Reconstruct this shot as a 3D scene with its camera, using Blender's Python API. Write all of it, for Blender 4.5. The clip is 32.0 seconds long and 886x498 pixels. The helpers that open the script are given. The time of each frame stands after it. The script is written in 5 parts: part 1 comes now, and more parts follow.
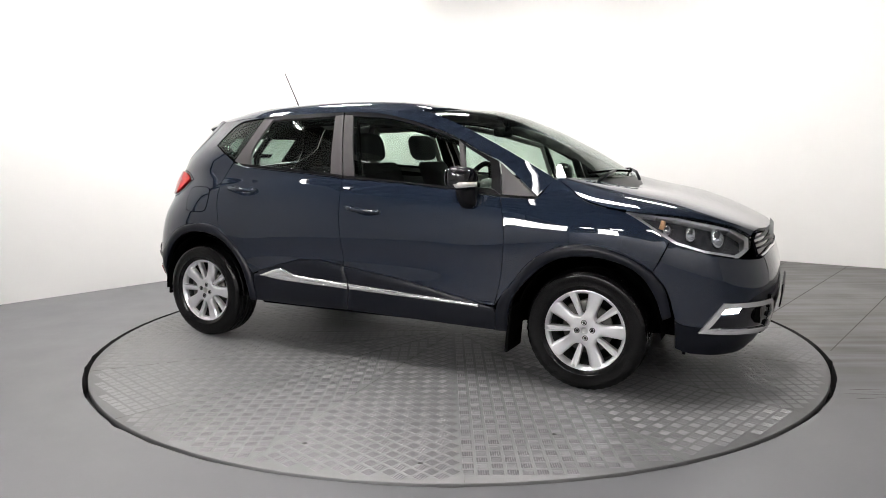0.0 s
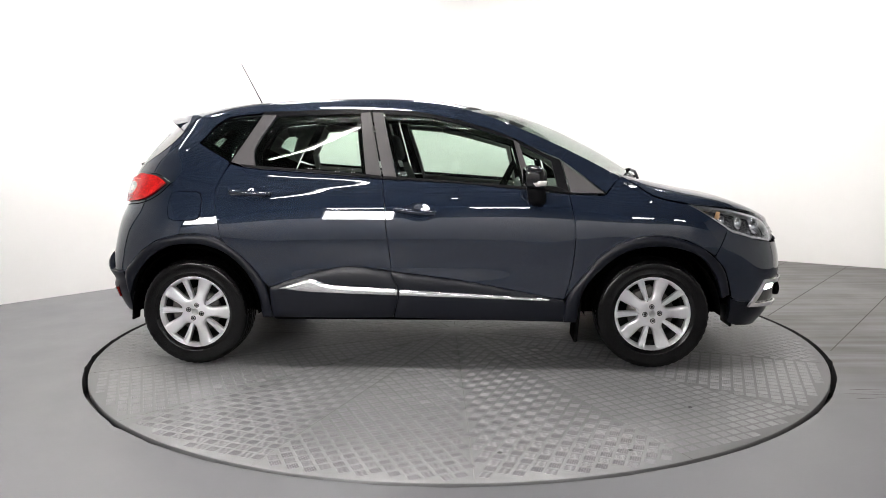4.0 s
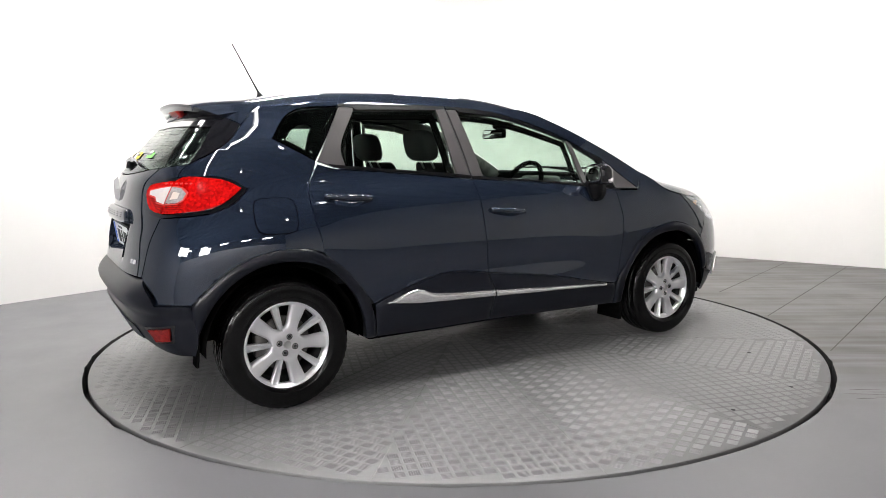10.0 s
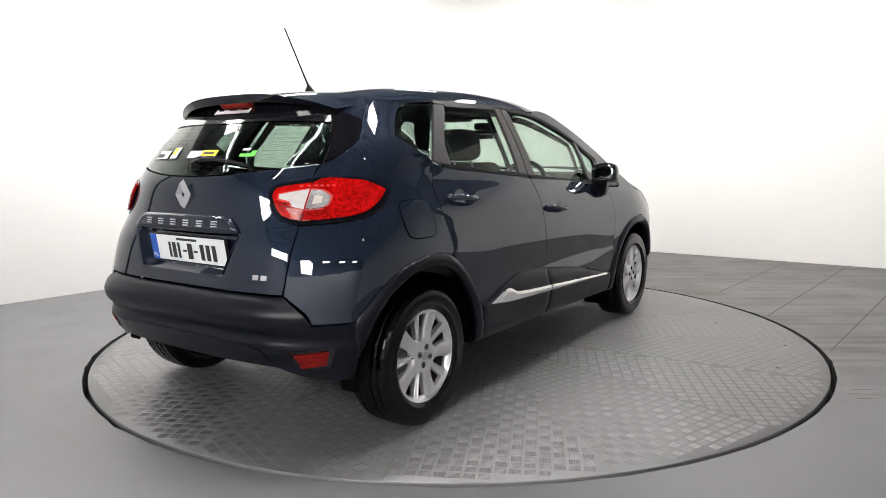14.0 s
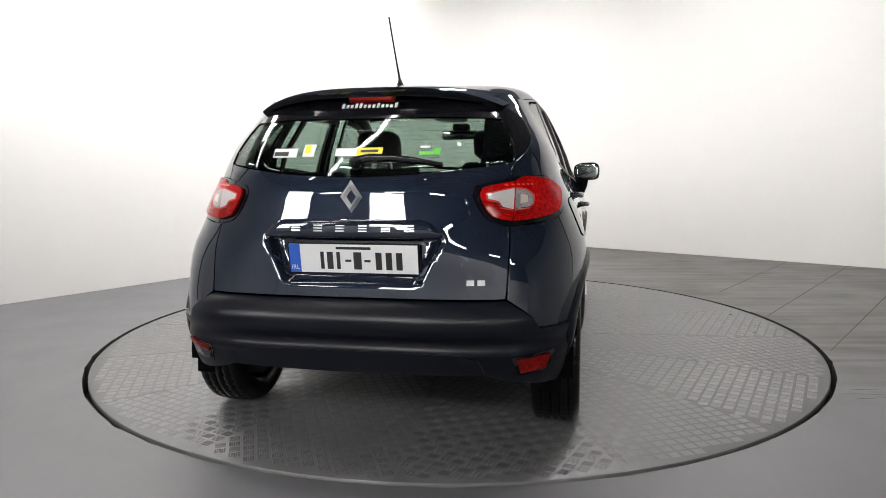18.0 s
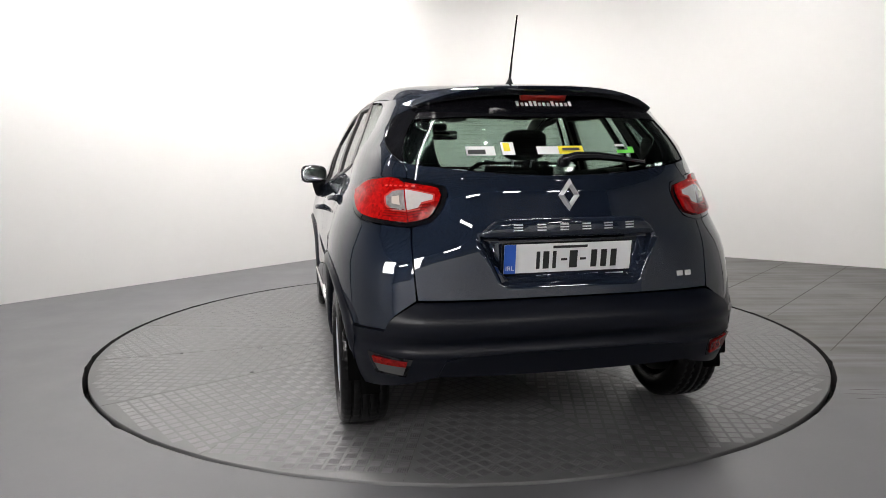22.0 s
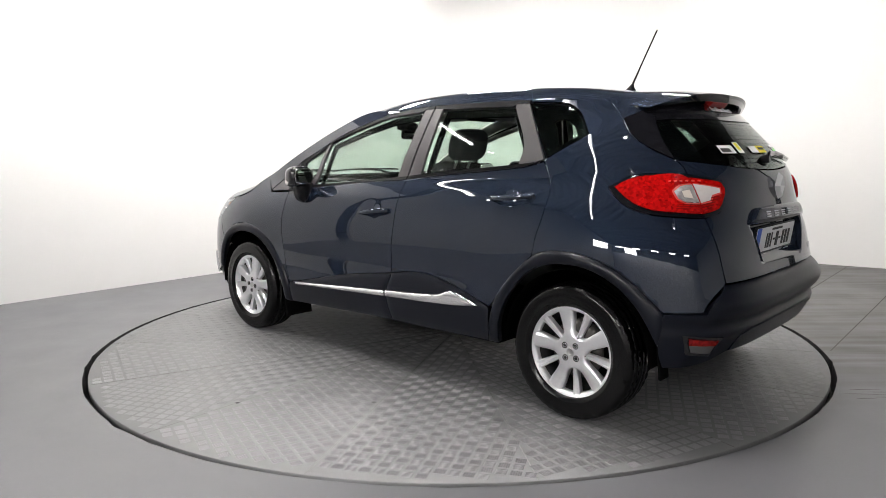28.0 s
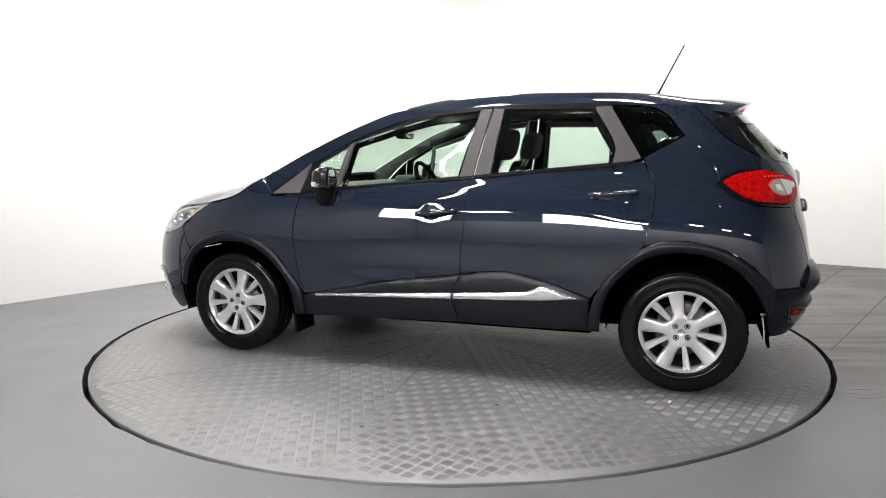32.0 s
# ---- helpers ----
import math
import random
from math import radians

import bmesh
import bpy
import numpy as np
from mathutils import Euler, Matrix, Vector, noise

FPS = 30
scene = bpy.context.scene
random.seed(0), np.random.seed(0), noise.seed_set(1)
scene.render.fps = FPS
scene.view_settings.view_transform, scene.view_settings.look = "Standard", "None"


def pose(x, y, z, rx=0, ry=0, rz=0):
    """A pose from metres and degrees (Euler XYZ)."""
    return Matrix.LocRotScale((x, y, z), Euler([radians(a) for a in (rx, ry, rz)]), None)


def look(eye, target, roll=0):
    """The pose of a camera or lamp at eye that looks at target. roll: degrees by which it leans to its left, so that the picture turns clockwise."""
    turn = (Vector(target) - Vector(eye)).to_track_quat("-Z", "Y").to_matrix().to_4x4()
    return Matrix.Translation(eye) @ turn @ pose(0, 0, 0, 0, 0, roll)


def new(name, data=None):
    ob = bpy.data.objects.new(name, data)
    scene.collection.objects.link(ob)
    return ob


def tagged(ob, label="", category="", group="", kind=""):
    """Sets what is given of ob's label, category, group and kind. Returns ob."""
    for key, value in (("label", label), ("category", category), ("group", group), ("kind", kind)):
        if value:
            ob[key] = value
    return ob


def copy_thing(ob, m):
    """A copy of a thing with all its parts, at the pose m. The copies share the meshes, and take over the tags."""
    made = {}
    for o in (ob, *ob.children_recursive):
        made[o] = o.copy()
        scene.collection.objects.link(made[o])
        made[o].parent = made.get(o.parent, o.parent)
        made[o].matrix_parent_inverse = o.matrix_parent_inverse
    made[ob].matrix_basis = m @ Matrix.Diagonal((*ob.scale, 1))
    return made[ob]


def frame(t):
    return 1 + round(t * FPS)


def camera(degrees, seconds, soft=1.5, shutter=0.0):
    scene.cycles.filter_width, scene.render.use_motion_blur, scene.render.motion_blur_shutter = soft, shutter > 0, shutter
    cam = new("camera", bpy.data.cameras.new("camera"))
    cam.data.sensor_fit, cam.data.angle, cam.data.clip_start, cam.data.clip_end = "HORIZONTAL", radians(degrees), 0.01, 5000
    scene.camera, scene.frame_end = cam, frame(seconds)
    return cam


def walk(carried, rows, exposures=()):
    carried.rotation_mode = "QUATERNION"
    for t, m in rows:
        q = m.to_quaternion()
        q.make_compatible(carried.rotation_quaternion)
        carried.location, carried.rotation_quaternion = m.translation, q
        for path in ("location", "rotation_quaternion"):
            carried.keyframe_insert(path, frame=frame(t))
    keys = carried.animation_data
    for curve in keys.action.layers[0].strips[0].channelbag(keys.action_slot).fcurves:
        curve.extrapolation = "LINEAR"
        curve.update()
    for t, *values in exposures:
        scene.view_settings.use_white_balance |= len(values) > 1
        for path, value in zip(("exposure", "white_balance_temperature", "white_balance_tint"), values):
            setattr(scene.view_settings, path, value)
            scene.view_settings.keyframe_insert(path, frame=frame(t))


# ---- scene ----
# Camera: stands still in front of the turntable
EYE = Vector((0.0, -4.673, 1.1858))
YAW, TILT = 0.01725, 0.13153
WAY = Vector((-math.sin(YAW) * math.cos(TILT), math.cos(YAW) * math.cos(TILT), -math.sin(TILT)))
cam = camera(65.13, 32.0, soft=0.55)
CAM = look(EYE, EYE + WAY, -0.552)
walk(cam, [(0.0, CAM), (32.0, CAM)], exposures=((0.0, 0.10), (3.0, 0.24), (7.0, 0.40), (10.0, 0.40), (14.0, 0.24), (17.0, -0.03), (20.0, -0.17), (22.0, -0.21), (24.0, -0.13), (28.0, 0.12), (30.0, 0.20), (32.0, 0.34)))

# World: a closed hall, so only a trace of grey outside
world = bpy.data.worlds.new("world")
scene.world = world
world.use_nodes = True
world.node_tree.nodes["Background"].inputs[0].default_value = (0.5, 0.52, 0.55, 1)
world.node_tree.nodes["Background"].inputs[1].default_value = 0.05

TABLE_R = 2.273
CAR_AT = (-0.168, 0.022)
TURN0, TURN_RATE = -26.273, 5.87505
LAMP_Z = 3.9
PANEL_LIGHT = 60.0
TUBE_LIGHT = 34.0
PHOTO_LIGHT = 30.0


# ---- materials ----
def mat(name, color, rough=0.5, metal=0.0, coat=0.0, var=0.0, scale=8.0, bump=0.0, bscale=60.0, spec=0.5, emit=None, power=0.0,
        rough_var=0.0, stain=0.0):
    m = bpy.data.materials.new(name)
    m.use_nodes = True
    nt = m.node_tree
    b = nt.nodes["Principled BSDF"]
    b.inputs["Base Color"].default_value = (*color, 1)
    b.inputs["Roughness"].default_value = rough
    b.inputs["Metallic"].default_value = metal
    b.inputs["Specular IOR Level"].default_value = spec
    b.inputs["Coat Weight"].default_value = coat
    b.inputs["Coat Roughness"].default_value = 0.02
    if emit:
        b.inputs["Emission Color"].default_value = (*emit, 1)
        b.inputs["Emission Strength"].default_value = power
    tc = nt.nodes.new("ShaderNodeTexCoord")
    if var or rough_var or stain:
        n = nt.nodes.new("ShaderNodeTexNoise")
        n.inputs["Scale"].default_value = scale
        n.inputs["Detail"].default_value = 6
        n.inputs["Roughness"].default_value = 0.6
        nt.links.new(tc.outputs["Object"], n.inputs["Vector"])
        big = nt.nodes.new("ShaderNodeTexNoise")
        big.inputs["Scale"].default_value = scale * 0.13
        big.inputs["Detail"].default_value = 3
        nt.links.new(tc.outputs["Object"], big.inputs["Vector"])
        add = nt.nodes.new("ShaderNodeMath")
        add.operation = "MULTIPLY_ADD"
        add.inputs[1].default_value = 0.5
        nt.links.new(n.outputs["Fac"], add.inputs[0])
        half = nt.nodes.new("ShaderNodeMath")
        half.operation = "MULTIPLY"
        half.inputs[1].default_value = 0.5
        nt.links.new(big.outputs["Fac"], half.inputs[0])
        nt.links.new(half.outputs[0], add.inputs[2])
        if var:
            ramp = nt.nodes.new("ShaderNodeMapRange")
            ramp.inputs["From Min"].default_value, ramp.inputs["From Max"].default_value = 0.3, 0.7
            ramp.inputs["To Min"].default_value, ramp.inputs["To Max"].default_value = 1 - var, 1 + var
            nt.links.new(add.outputs[0], ramp.inputs["Value"])
            mul = nt.nodes.new("ShaderNodeVectorMath")
            mul.operation = "SCALE"
            mul.inputs[0].default_value = color
            nt.links.new(ramp.outputs[0], mul.inputs["Scale"])
            nt.links.new(mul.outputs[0], b.inputs["Base Color"])
        if rough_var:
            rr = nt.nodes.new("ShaderNodeMapRange")
            rr.inputs["From Min"].default_value, rr.inputs["From Max"].default_value = 0.3, 0.7
            rr.inputs["To Min"].default_value, rr.inputs["To Max"].default_value = rough - rough_var, rough + rough_var
            nt.links.new(add.outputs[0], rr.inputs["Value"])
            nt.links.new(rr.outputs[0], b.inputs["Roughness"])
    if bump:
        nb = nt.nodes.new("ShaderNodeTexNoise")
        nb.inputs["Scale"].default_value = bscale
        nb.inputs["Detail"].default_value = 4
        nt.links.new(tc.outputs["Object"], nb.inputs["Vector"])
        bp = nt.nodes.new("ShaderNodeBump")
        bp.inputs["Strength"].default_value = bump
        bp.inputs["Distance"].default_value = 0.004
        nt.links.new(nb.outputs["Fac"], bp.inputs["Height"])
        nt.links.new(bp.outputs["Normal"], b.inputs["Normal"])
    return m


def glass_mat(name, tint, gloss=0.0):
    m = bpy.data.materials.new(name)
    m.use_nodes = True
    nt = m.node_tree
    nt.nodes.remove(nt.nodes["Principled BSDF"])
    out = nt.nodes["Material Output"]
    tr = nt.nodes.new("ShaderNodeBsdfTransparent")
    tr.inputs[0].default_value = (*tint, 1)
    gl = nt.nodes.new("ShaderNodeBsdfGlossy")
    gl.inputs["Roughness"].default_value = gloss
    lw = nt.nodes.new("ShaderNodeLayerWeight")
    lw.inputs["Blend"].default_value = 0.5
    pw = nt.nodes.new("ShaderNodeMath")
    pw.operation = "POWER"
    pw.inputs[1].default_value = 5.0
    nt.links.new(lw.outputs["Facing"], pw.inputs[0])
    fr = nt.nodes.new("ShaderNodeMath")
    fr.operation = "MULTIPLY_ADD"
    fr.inputs[1].default_value, fr.inputs[2].default_value = 0.9, 0.04
    nt.links.new(pw.outputs[0], fr.inputs[0])
    mx = nt.nodes.new("ShaderNodeMixShader")
    nt.links.new(fr.outputs[0], mx.inputs[0])
    nt.links.new(tr.outputs[0], mx.inputs[1])
    nt.links.new(gl.outputs[0], mx.inputs[2])
    nt.links.new(mx.outputs[0], out.inputs[0])
    return m


def paint_mat():
    m = mat("blue_grey_paint", (0.012, 0.020, 0.040), 0.42, 0.3, 1.0, spec=0.0)
    m.node_tree.nodes["Principled BSDF"].inputs["Coat IOR"].default_value = 1.74
    nt = m.node_tree
    b = nt.nodes["Principled BSDF"]
    tc = nt.nodes.new("ShaderNodeTexCoord")
    v = nt.nodes.new("ShaderNodeTexVoronoi")
    v.inputs["Scale"].default_value = 1600
    nt.links.new(tc.outputs["Object"], v.inputs["Vector"])
    mx = nt.nodes.new("ShaderNodeMix")
    mx.data_type = "RGBA"
    mx.inputs[6].default_value = (0.0075, 0.0122, 0.0250, 1)
    mx.inputs[7].default_value = (0.0180, 0.0262, 0.0445, 1)
    nt.links.new(v.outputs["Color"], mx.inputs[0])
    nt.links.new(mx.outputs[2], b.inputs["Base Color"])
    return m


PAINT = paint_mat()
BLACK = mat("black_plastic", (0.004, 0.004, 0.005), 0.34, spec=0.16, var=0.15, scale=30, bump=0.03, bscale=500)
CLAD = mat("charcoal_cladding", (0.0034, 0.0046, 0.0095), 0.34, spec=0.34, var=0.12, scale=30, bump=0.025, bscale=500)
TRIM = mat("trim_dark", (0.004, 0.004, 0.004), 1.0, spec=0.0, var=0.1, scale=20)
GLOSSB = mat("gloss_black", (0.006, 0.006, 0.008), 0.08, coat=0.6)
APPL = mat("pillar_film_grey", (0.075, 0.071, 0.073), 0.36, var=0.08, scale=14)
CHROME = mat("chrome", (0.80, 0.80, 0.80), 0.09, 1.0)
BADGE = mat("bright_badge_metal", (0.82, 0.82, 0.83), 0.16, 0.55)
STRIP = mat("polished_strip", (0.88, 0.88, 0.89), 0.20, 0.8)
SATIN = mat("satin_chrome", (0.62, 0.62, 0.62), 0.28, 1.0)
RIM = mat("silver_wheel_paint", (0.84, 0.84, 0.86), 0.30, 0.8, coat=0.3, var=0.05, scale=30)
RIMDARK = mat("wheel_recess", (0.012, 0.012, 0.013), 0.6)
DISC = mat("brake_steel", (0.10, 0.095, 0.09), 0.45, 0.6, var=0.2, scale=60)
TYRE = mat("tyre_rubber", (0.0018, 0.0018, 0.0020), 0.20, spec=0.30, var=0.2, scale=40, bump=0.02, bscale=160, rough_var=0.07)
SEAT = mat("seat_cloth", (0.022, 0.022, 0.024), 0.9, var=0.25, scale=60, bump=0.4, bscale=500)
LINER = mat("headlining", (0.16, 0.155, 0.15), 0.95, var=0.06, scale=60)
DASH = mat("dash_plastic", (0.11, 0.11, 0.112), 0.7, var=0.1, scale=40, bump=0.2, bscale=400)
GLASS = glass_mat("tinted_glass", (0.86, 0.92, 0.88))
GLASS_R = glass_mat("rear_tinted_glass", (0.62, 0.69, 0.65))
CLEAR = glass_mat("clear_lens", (0.93, 0.94, 0.95))
def lens_mat(name, c):
    """Moulded lamp plastic with small facets behind it."""
    m = mat(name, c, 0.12, spec=0.28, var=0.35, scale=22)
    nt = m.node_tree
    b = nt.nodes["Principled BSDF"]
    old = b.inputs["Base Color"].links[0].from_socket
    tc = nt.nodes.new("ShaderNodeTexCoord")
    w = nt.nodes.new("ShaderNodeTexVoronoi")
    w.inputs["Scale"].default_value = 95.0
    nt.links.new(tc.outputs["Object"], w.inputs["Vector"])
    mx = nt.nodes.new("ShaderNodeMix")
    mx.data_type, mx.blend_type = "RGBA", "MULTIPLY"
    k = nt.nodes.new("ShaderNodeMapRange")
    k.inputs["To Min"].default_value, k.inputs["To Max"].default_value = 0.45, 1.35
    nt.links.new(w.outputs["Color"], k.inputs["Value"])
    mx.inputs[0].default_value = 1.0
    nt.links.new(old, mx.inputs[6])
    nt.links.new(k.outputs[0], mx.inputs[7])
    nt.links.new(mx.outputs[2], b.inputs["Base Color"])
    return m


RED = lens_mat("red_lens", (0.46, 0.004, 0.004))
REDD = lens_mat("dark_red_lens", (0.22, 0.007, 0.006))
WHITEL = mat("clear_lamp_chamber", (0.86, 0.82, 0.81), 0.14, 0.3, coat=0.6, var=0.12, scale=45)
GREYL = mat("faceted_lamp_chamber", (0.62, 0.59, 0.59), 0.14, 0.5, coat=0.5, var=0.5, scale=70)
BRAKE = mat("brake_lamp_red", (0.80, 0.03, 0.02), 0.3, coat=0.5)
SMOKE = mat("smoked_clear_lens", (0.10, 0.10, 0.10), 0.1, 0.3, coat=0.8)
PINK = mat("pink_clear_lens", (0.62, 0.07, 0.06), 0.14, spec=0.4)
PALE = mat("pale_lamp_bulb", (0.62, 0.55, 0.50), 0.25)
BOWL = mat("lamp_chrome", (0.75, 0.75, 0.77), 0.14, 1.0)
AMBER = mat("amber_bulb", (0.75, 0.42, 0.22), 0.3)
DRL = mat("daylight_led", (1, 1, 1), 0.3, emit=(1.0, 0.98, 0.95), power=60.0)
MIRROR = mat("mirror_glass", (0.85, 0.85, 0.86), 0.02, 1.0)
PLATE = mat("plate_white", (0.88, 0.88, 0.88), 0.3, coat=0.3, var=0.03, scale=20)
BLUE = mat("plate_blue", (0.03, 0.12, 0.55), 0.35)
INK = mat("ink_black", (0.02, 0.02, 0.02), 0.5)
WHITE_INK = mat("sticker_white", (0.82, 0.82, 0.82), 0.5)
YELLOW = mat("sticker_yellow", (0.85, 0.72, 0.02), 0.5)
GREEN = mat("sticker_green", (0.12, 0.60, 0.06), 0.5)
WALL = mat("white_wall_paint", (0.775, 0.77, 0.758), 0.85, var=0.015, scale=3, bump=0.04, bscale=40)
CEIL = mat("dark_steel_ceiling", (0.06, 0.062, 0.065), 0.6, var=0.15, scale=4)
STEEL = mat("tread_plate_steel", (0.170, 0.170, 0.174), 0.46, 0.44, var=0.16, scale=5, rough_var=0.09, bump=0.05, bscale=200)
STEEL_LUG = mat("worn_tread_steel", (0.214, 0.214, 0.219), 0.42, 0.48, var=0.22, scale=6, rough_var=0.08)
JOINT = mat("floor_joint_filler", (0.075, 0.07, 0.066), 0.8, var=0.3, scale=5)
RUBBER = mat("rubber_seal", (0.012, 0.012, 0.012), 0.7, var=0.3, scale=12)
LAMP = mat("led_panel", (1, 1, 1), 0.4, emit=(1.0, 0.962, 0.935), power=PANEL_LIGHT)
PHOTO = mat("photo_panel", (1, 1, 1), 0.4, emit=(1.0, 0.975, 0.96), power=PHOTO_LIGHT)
TUBE = mat("tube_light", (1, 1, 1), 0.4, emit=(1.0, 0.962, 0.935), power=TUBE_LIGHT)
LAMPBODY = mat("lamp_housing", (0.7, 0.7, 0.7), 0.5, var=0.04, scale=10)


def floor_mat():
    m = mat("grey_floor_paint", (0.128, 0.128, 0.138), 0.42, var=0.10, scale=2.2, rough_var=0.12, bump=0.05, bscale=90)
    nt = m.node_tree
    b = nt.nodes["Principled BSDF"]
    old = b.inputs["Base Color"].links[0].from_socket
    tc = nt.nodes.new("ShaderNodeTexCoord")
    mp = nt.nodes.new("ShaderNodeMapping")
    mp.inputs["Rotation"].default_value = (0, 0, radians(4))
    mp.inputs["Scale"].default_value = (0.5, 7.0, 1.0)
    n = nt.nodes.new("ShaderNodeTexNoise")
    n.inputs["Scale"].default_value, n.inputs["Detail"].default_value = 1.6, 7
    # worn bare boards of dirt where cars drive in, past the right of the pit
    gx = nt.nodes.new("ShaderNodeSeparateXYZ")
    nt.links.new(tc.outputs["Object"], mp.inputs["Vector"])
    nt.links.new(mp.outputs[0], n.inputs["Vector"])
    nt.links.new(tc.outputs["Object"], gx.inputs[0])
    zone = nt.nodes.new("ShaderNodeMapRange")
    zone.inputs["From Min"].default_value, zone.inputs["From Max"].default_value = 0.8, 2.0
    nt.links.new(gx.outputs["X"], zone.inputs["Value"])
    zy = nt.nodes.new("ShaderNodeMapRange")
    zy.inputs["From Min"].default_value, zy.inputs["From Max"].default_value = -1.6, -0.5
    nt.links.new(gx.outputs["Y"], zy.inputs["Value"])
    k = nt.nodes.new("ShaderNodeMapRange")
    k.inputs["From Min"].default_value, k.inputs["From Max"].default_value = 0.30, 0.62
    nt.links.new(n.outputs["Fac"], k.inputs["Value"])
    m1 = nt.nodes.new("ShaderNodeMath")
    m1.operation = "MULTIPLY"
    m2 = nt.nodes.new("ShaderNodeMath")
    m2.operation = "MULTIPLY"
    nt.links.new(zone.outputs[0], m1.inputs[0])
    nt.links.new(zy.outputs[0], m1.inputs[1])
    nt.links.new(m1.outputs[0], m2.inputs[0])
    nt.links.new(k.outputs[0], m2.inputs[1])
    mx = nt.nodes.new("ShaderNodeMix")
    mx.data_type = "RGBA"
    mx.inputs[7].default_value = (0.056, 0.051, 0.044, 1)
    nt.links.new(m2.outputs[0], mx.inputs[0])
    nt.links.new(old, mx.inputs[6])
    nt.links.new(mx.outputs[2], b.inputs["Base Color"])
    return m


FLOOR = floor_mat()


# ---- mesh helpers ----
def finish(name, bm, mats, parent=None, label="", smooth=True):
    me = bpy.data.meshes.new(name)
    if smooth:
        for f in bm.faces:
            f.smooth = True
    bm.to_mesh(me)
    bm.free()
    for m in (mats if isinstance(mats, (list, tuple)) else (mats,)):
        me.materials.append(m)
    ob = new(name, me)
    if parent is not None:
        ob.parent = parent
    if label:
        ob["label"] = label
    return ob


def part(name, bm, material, parent, label="", smooth=True):
    return finish(name, bm, material, parent, label, smooth)


def mirrored(bm):
    b2 = bm.copy()
    for v in b2.verts:
        v.co.y = -v.co.y
    bmesh.ops.reverse_faces(b2, faces=b2.faces)
    return b2


def sharpen(bm, angle=35):
    for e in bm.edges:
        if len(e.link_faces) == 2 and e.calc_face_angle(0) > radians(angle):
            e.smooth = False


def box(bm, x0, x1, y0, y1, z0, z1, bevel=0.0, seg=2):
    r = bmesh.ops.create_cube(bm, size=1)
    for v in r["verts"]:
        v.co = Vector((x0 + (v.co.x + 0.5) * (x1 - x0), y0 + (v.co.y + 0.5) * (y1 - y0), z0 + (v.co.z + 0.5) * (z1 - z0)))
    if bevel:
        es = list({e for v in r["verts"] for e in v.link_edges})
        bmesh.ops.bevel(bm, geom=es, offset=bevel, segments=seg, affect="EDGES", profile=0.5)
    return r["verts"]


def tube(bm, pts, radius, seg=10, taper=None):
    """A round bar along a line of points."""
    rings = []
    for i, p in enumerate(pts):
        p = Vector(p)
        a = Vector(pts[max(i - 1, 0)])
        b = Vector(pts[min(i + 1, len(pts) - 1)])
        d = (b - a).normalized()
        s = d.cross(Vector((0, 0, 1)) if abs(d.z) < 0.9 else Vector((0, 1, 0))).normalized()
        u = s.cross(d)
        r = radius if taper is None else radius * (1 + (taper - 1) * i / (len(pts) - 1))
        rings.append([bm.verts.new(p + r * (math.cos(k * math.tau / seg) * s + math.sin(k * math.tau / seg) * u)) for k in range(seg)])
    for a, b in zip(rings, rings[1:]):
        for k in range(seg):
            bm.faces.new((a[k], a[(k + 1) % seg], b[(k + 1) % seg], b[k]))
    bm.faces.new(list(reversed(rings[0])))
    bm.faces.new(rings[-1])
    return bm


def revolve(bm, prof, axis_at=(0, 0, 0), seg=64, close=False):
    """Turn a profile of (radius, y) about the y axis."""
    rings = []
    for r, y in prof:
        rings.append([bm.verts.new((axis_at[0] + r * math.cos(k * math.tau / seg), axis_at[1] + y, axis_at[2] + r * math.sin(k * math.tau / seg)))
                      for k in range(seg)])
    pairs = list(zip(rings, rings[1:])) + ([(rings[-1], rings[0])] if close else [])
    for a, b in pairs:
        for k in range(seg):
            bm.faces.new((a[k], b[k], b[(k + 1) % seg], a[(k + 1) % seg]))
    return rings


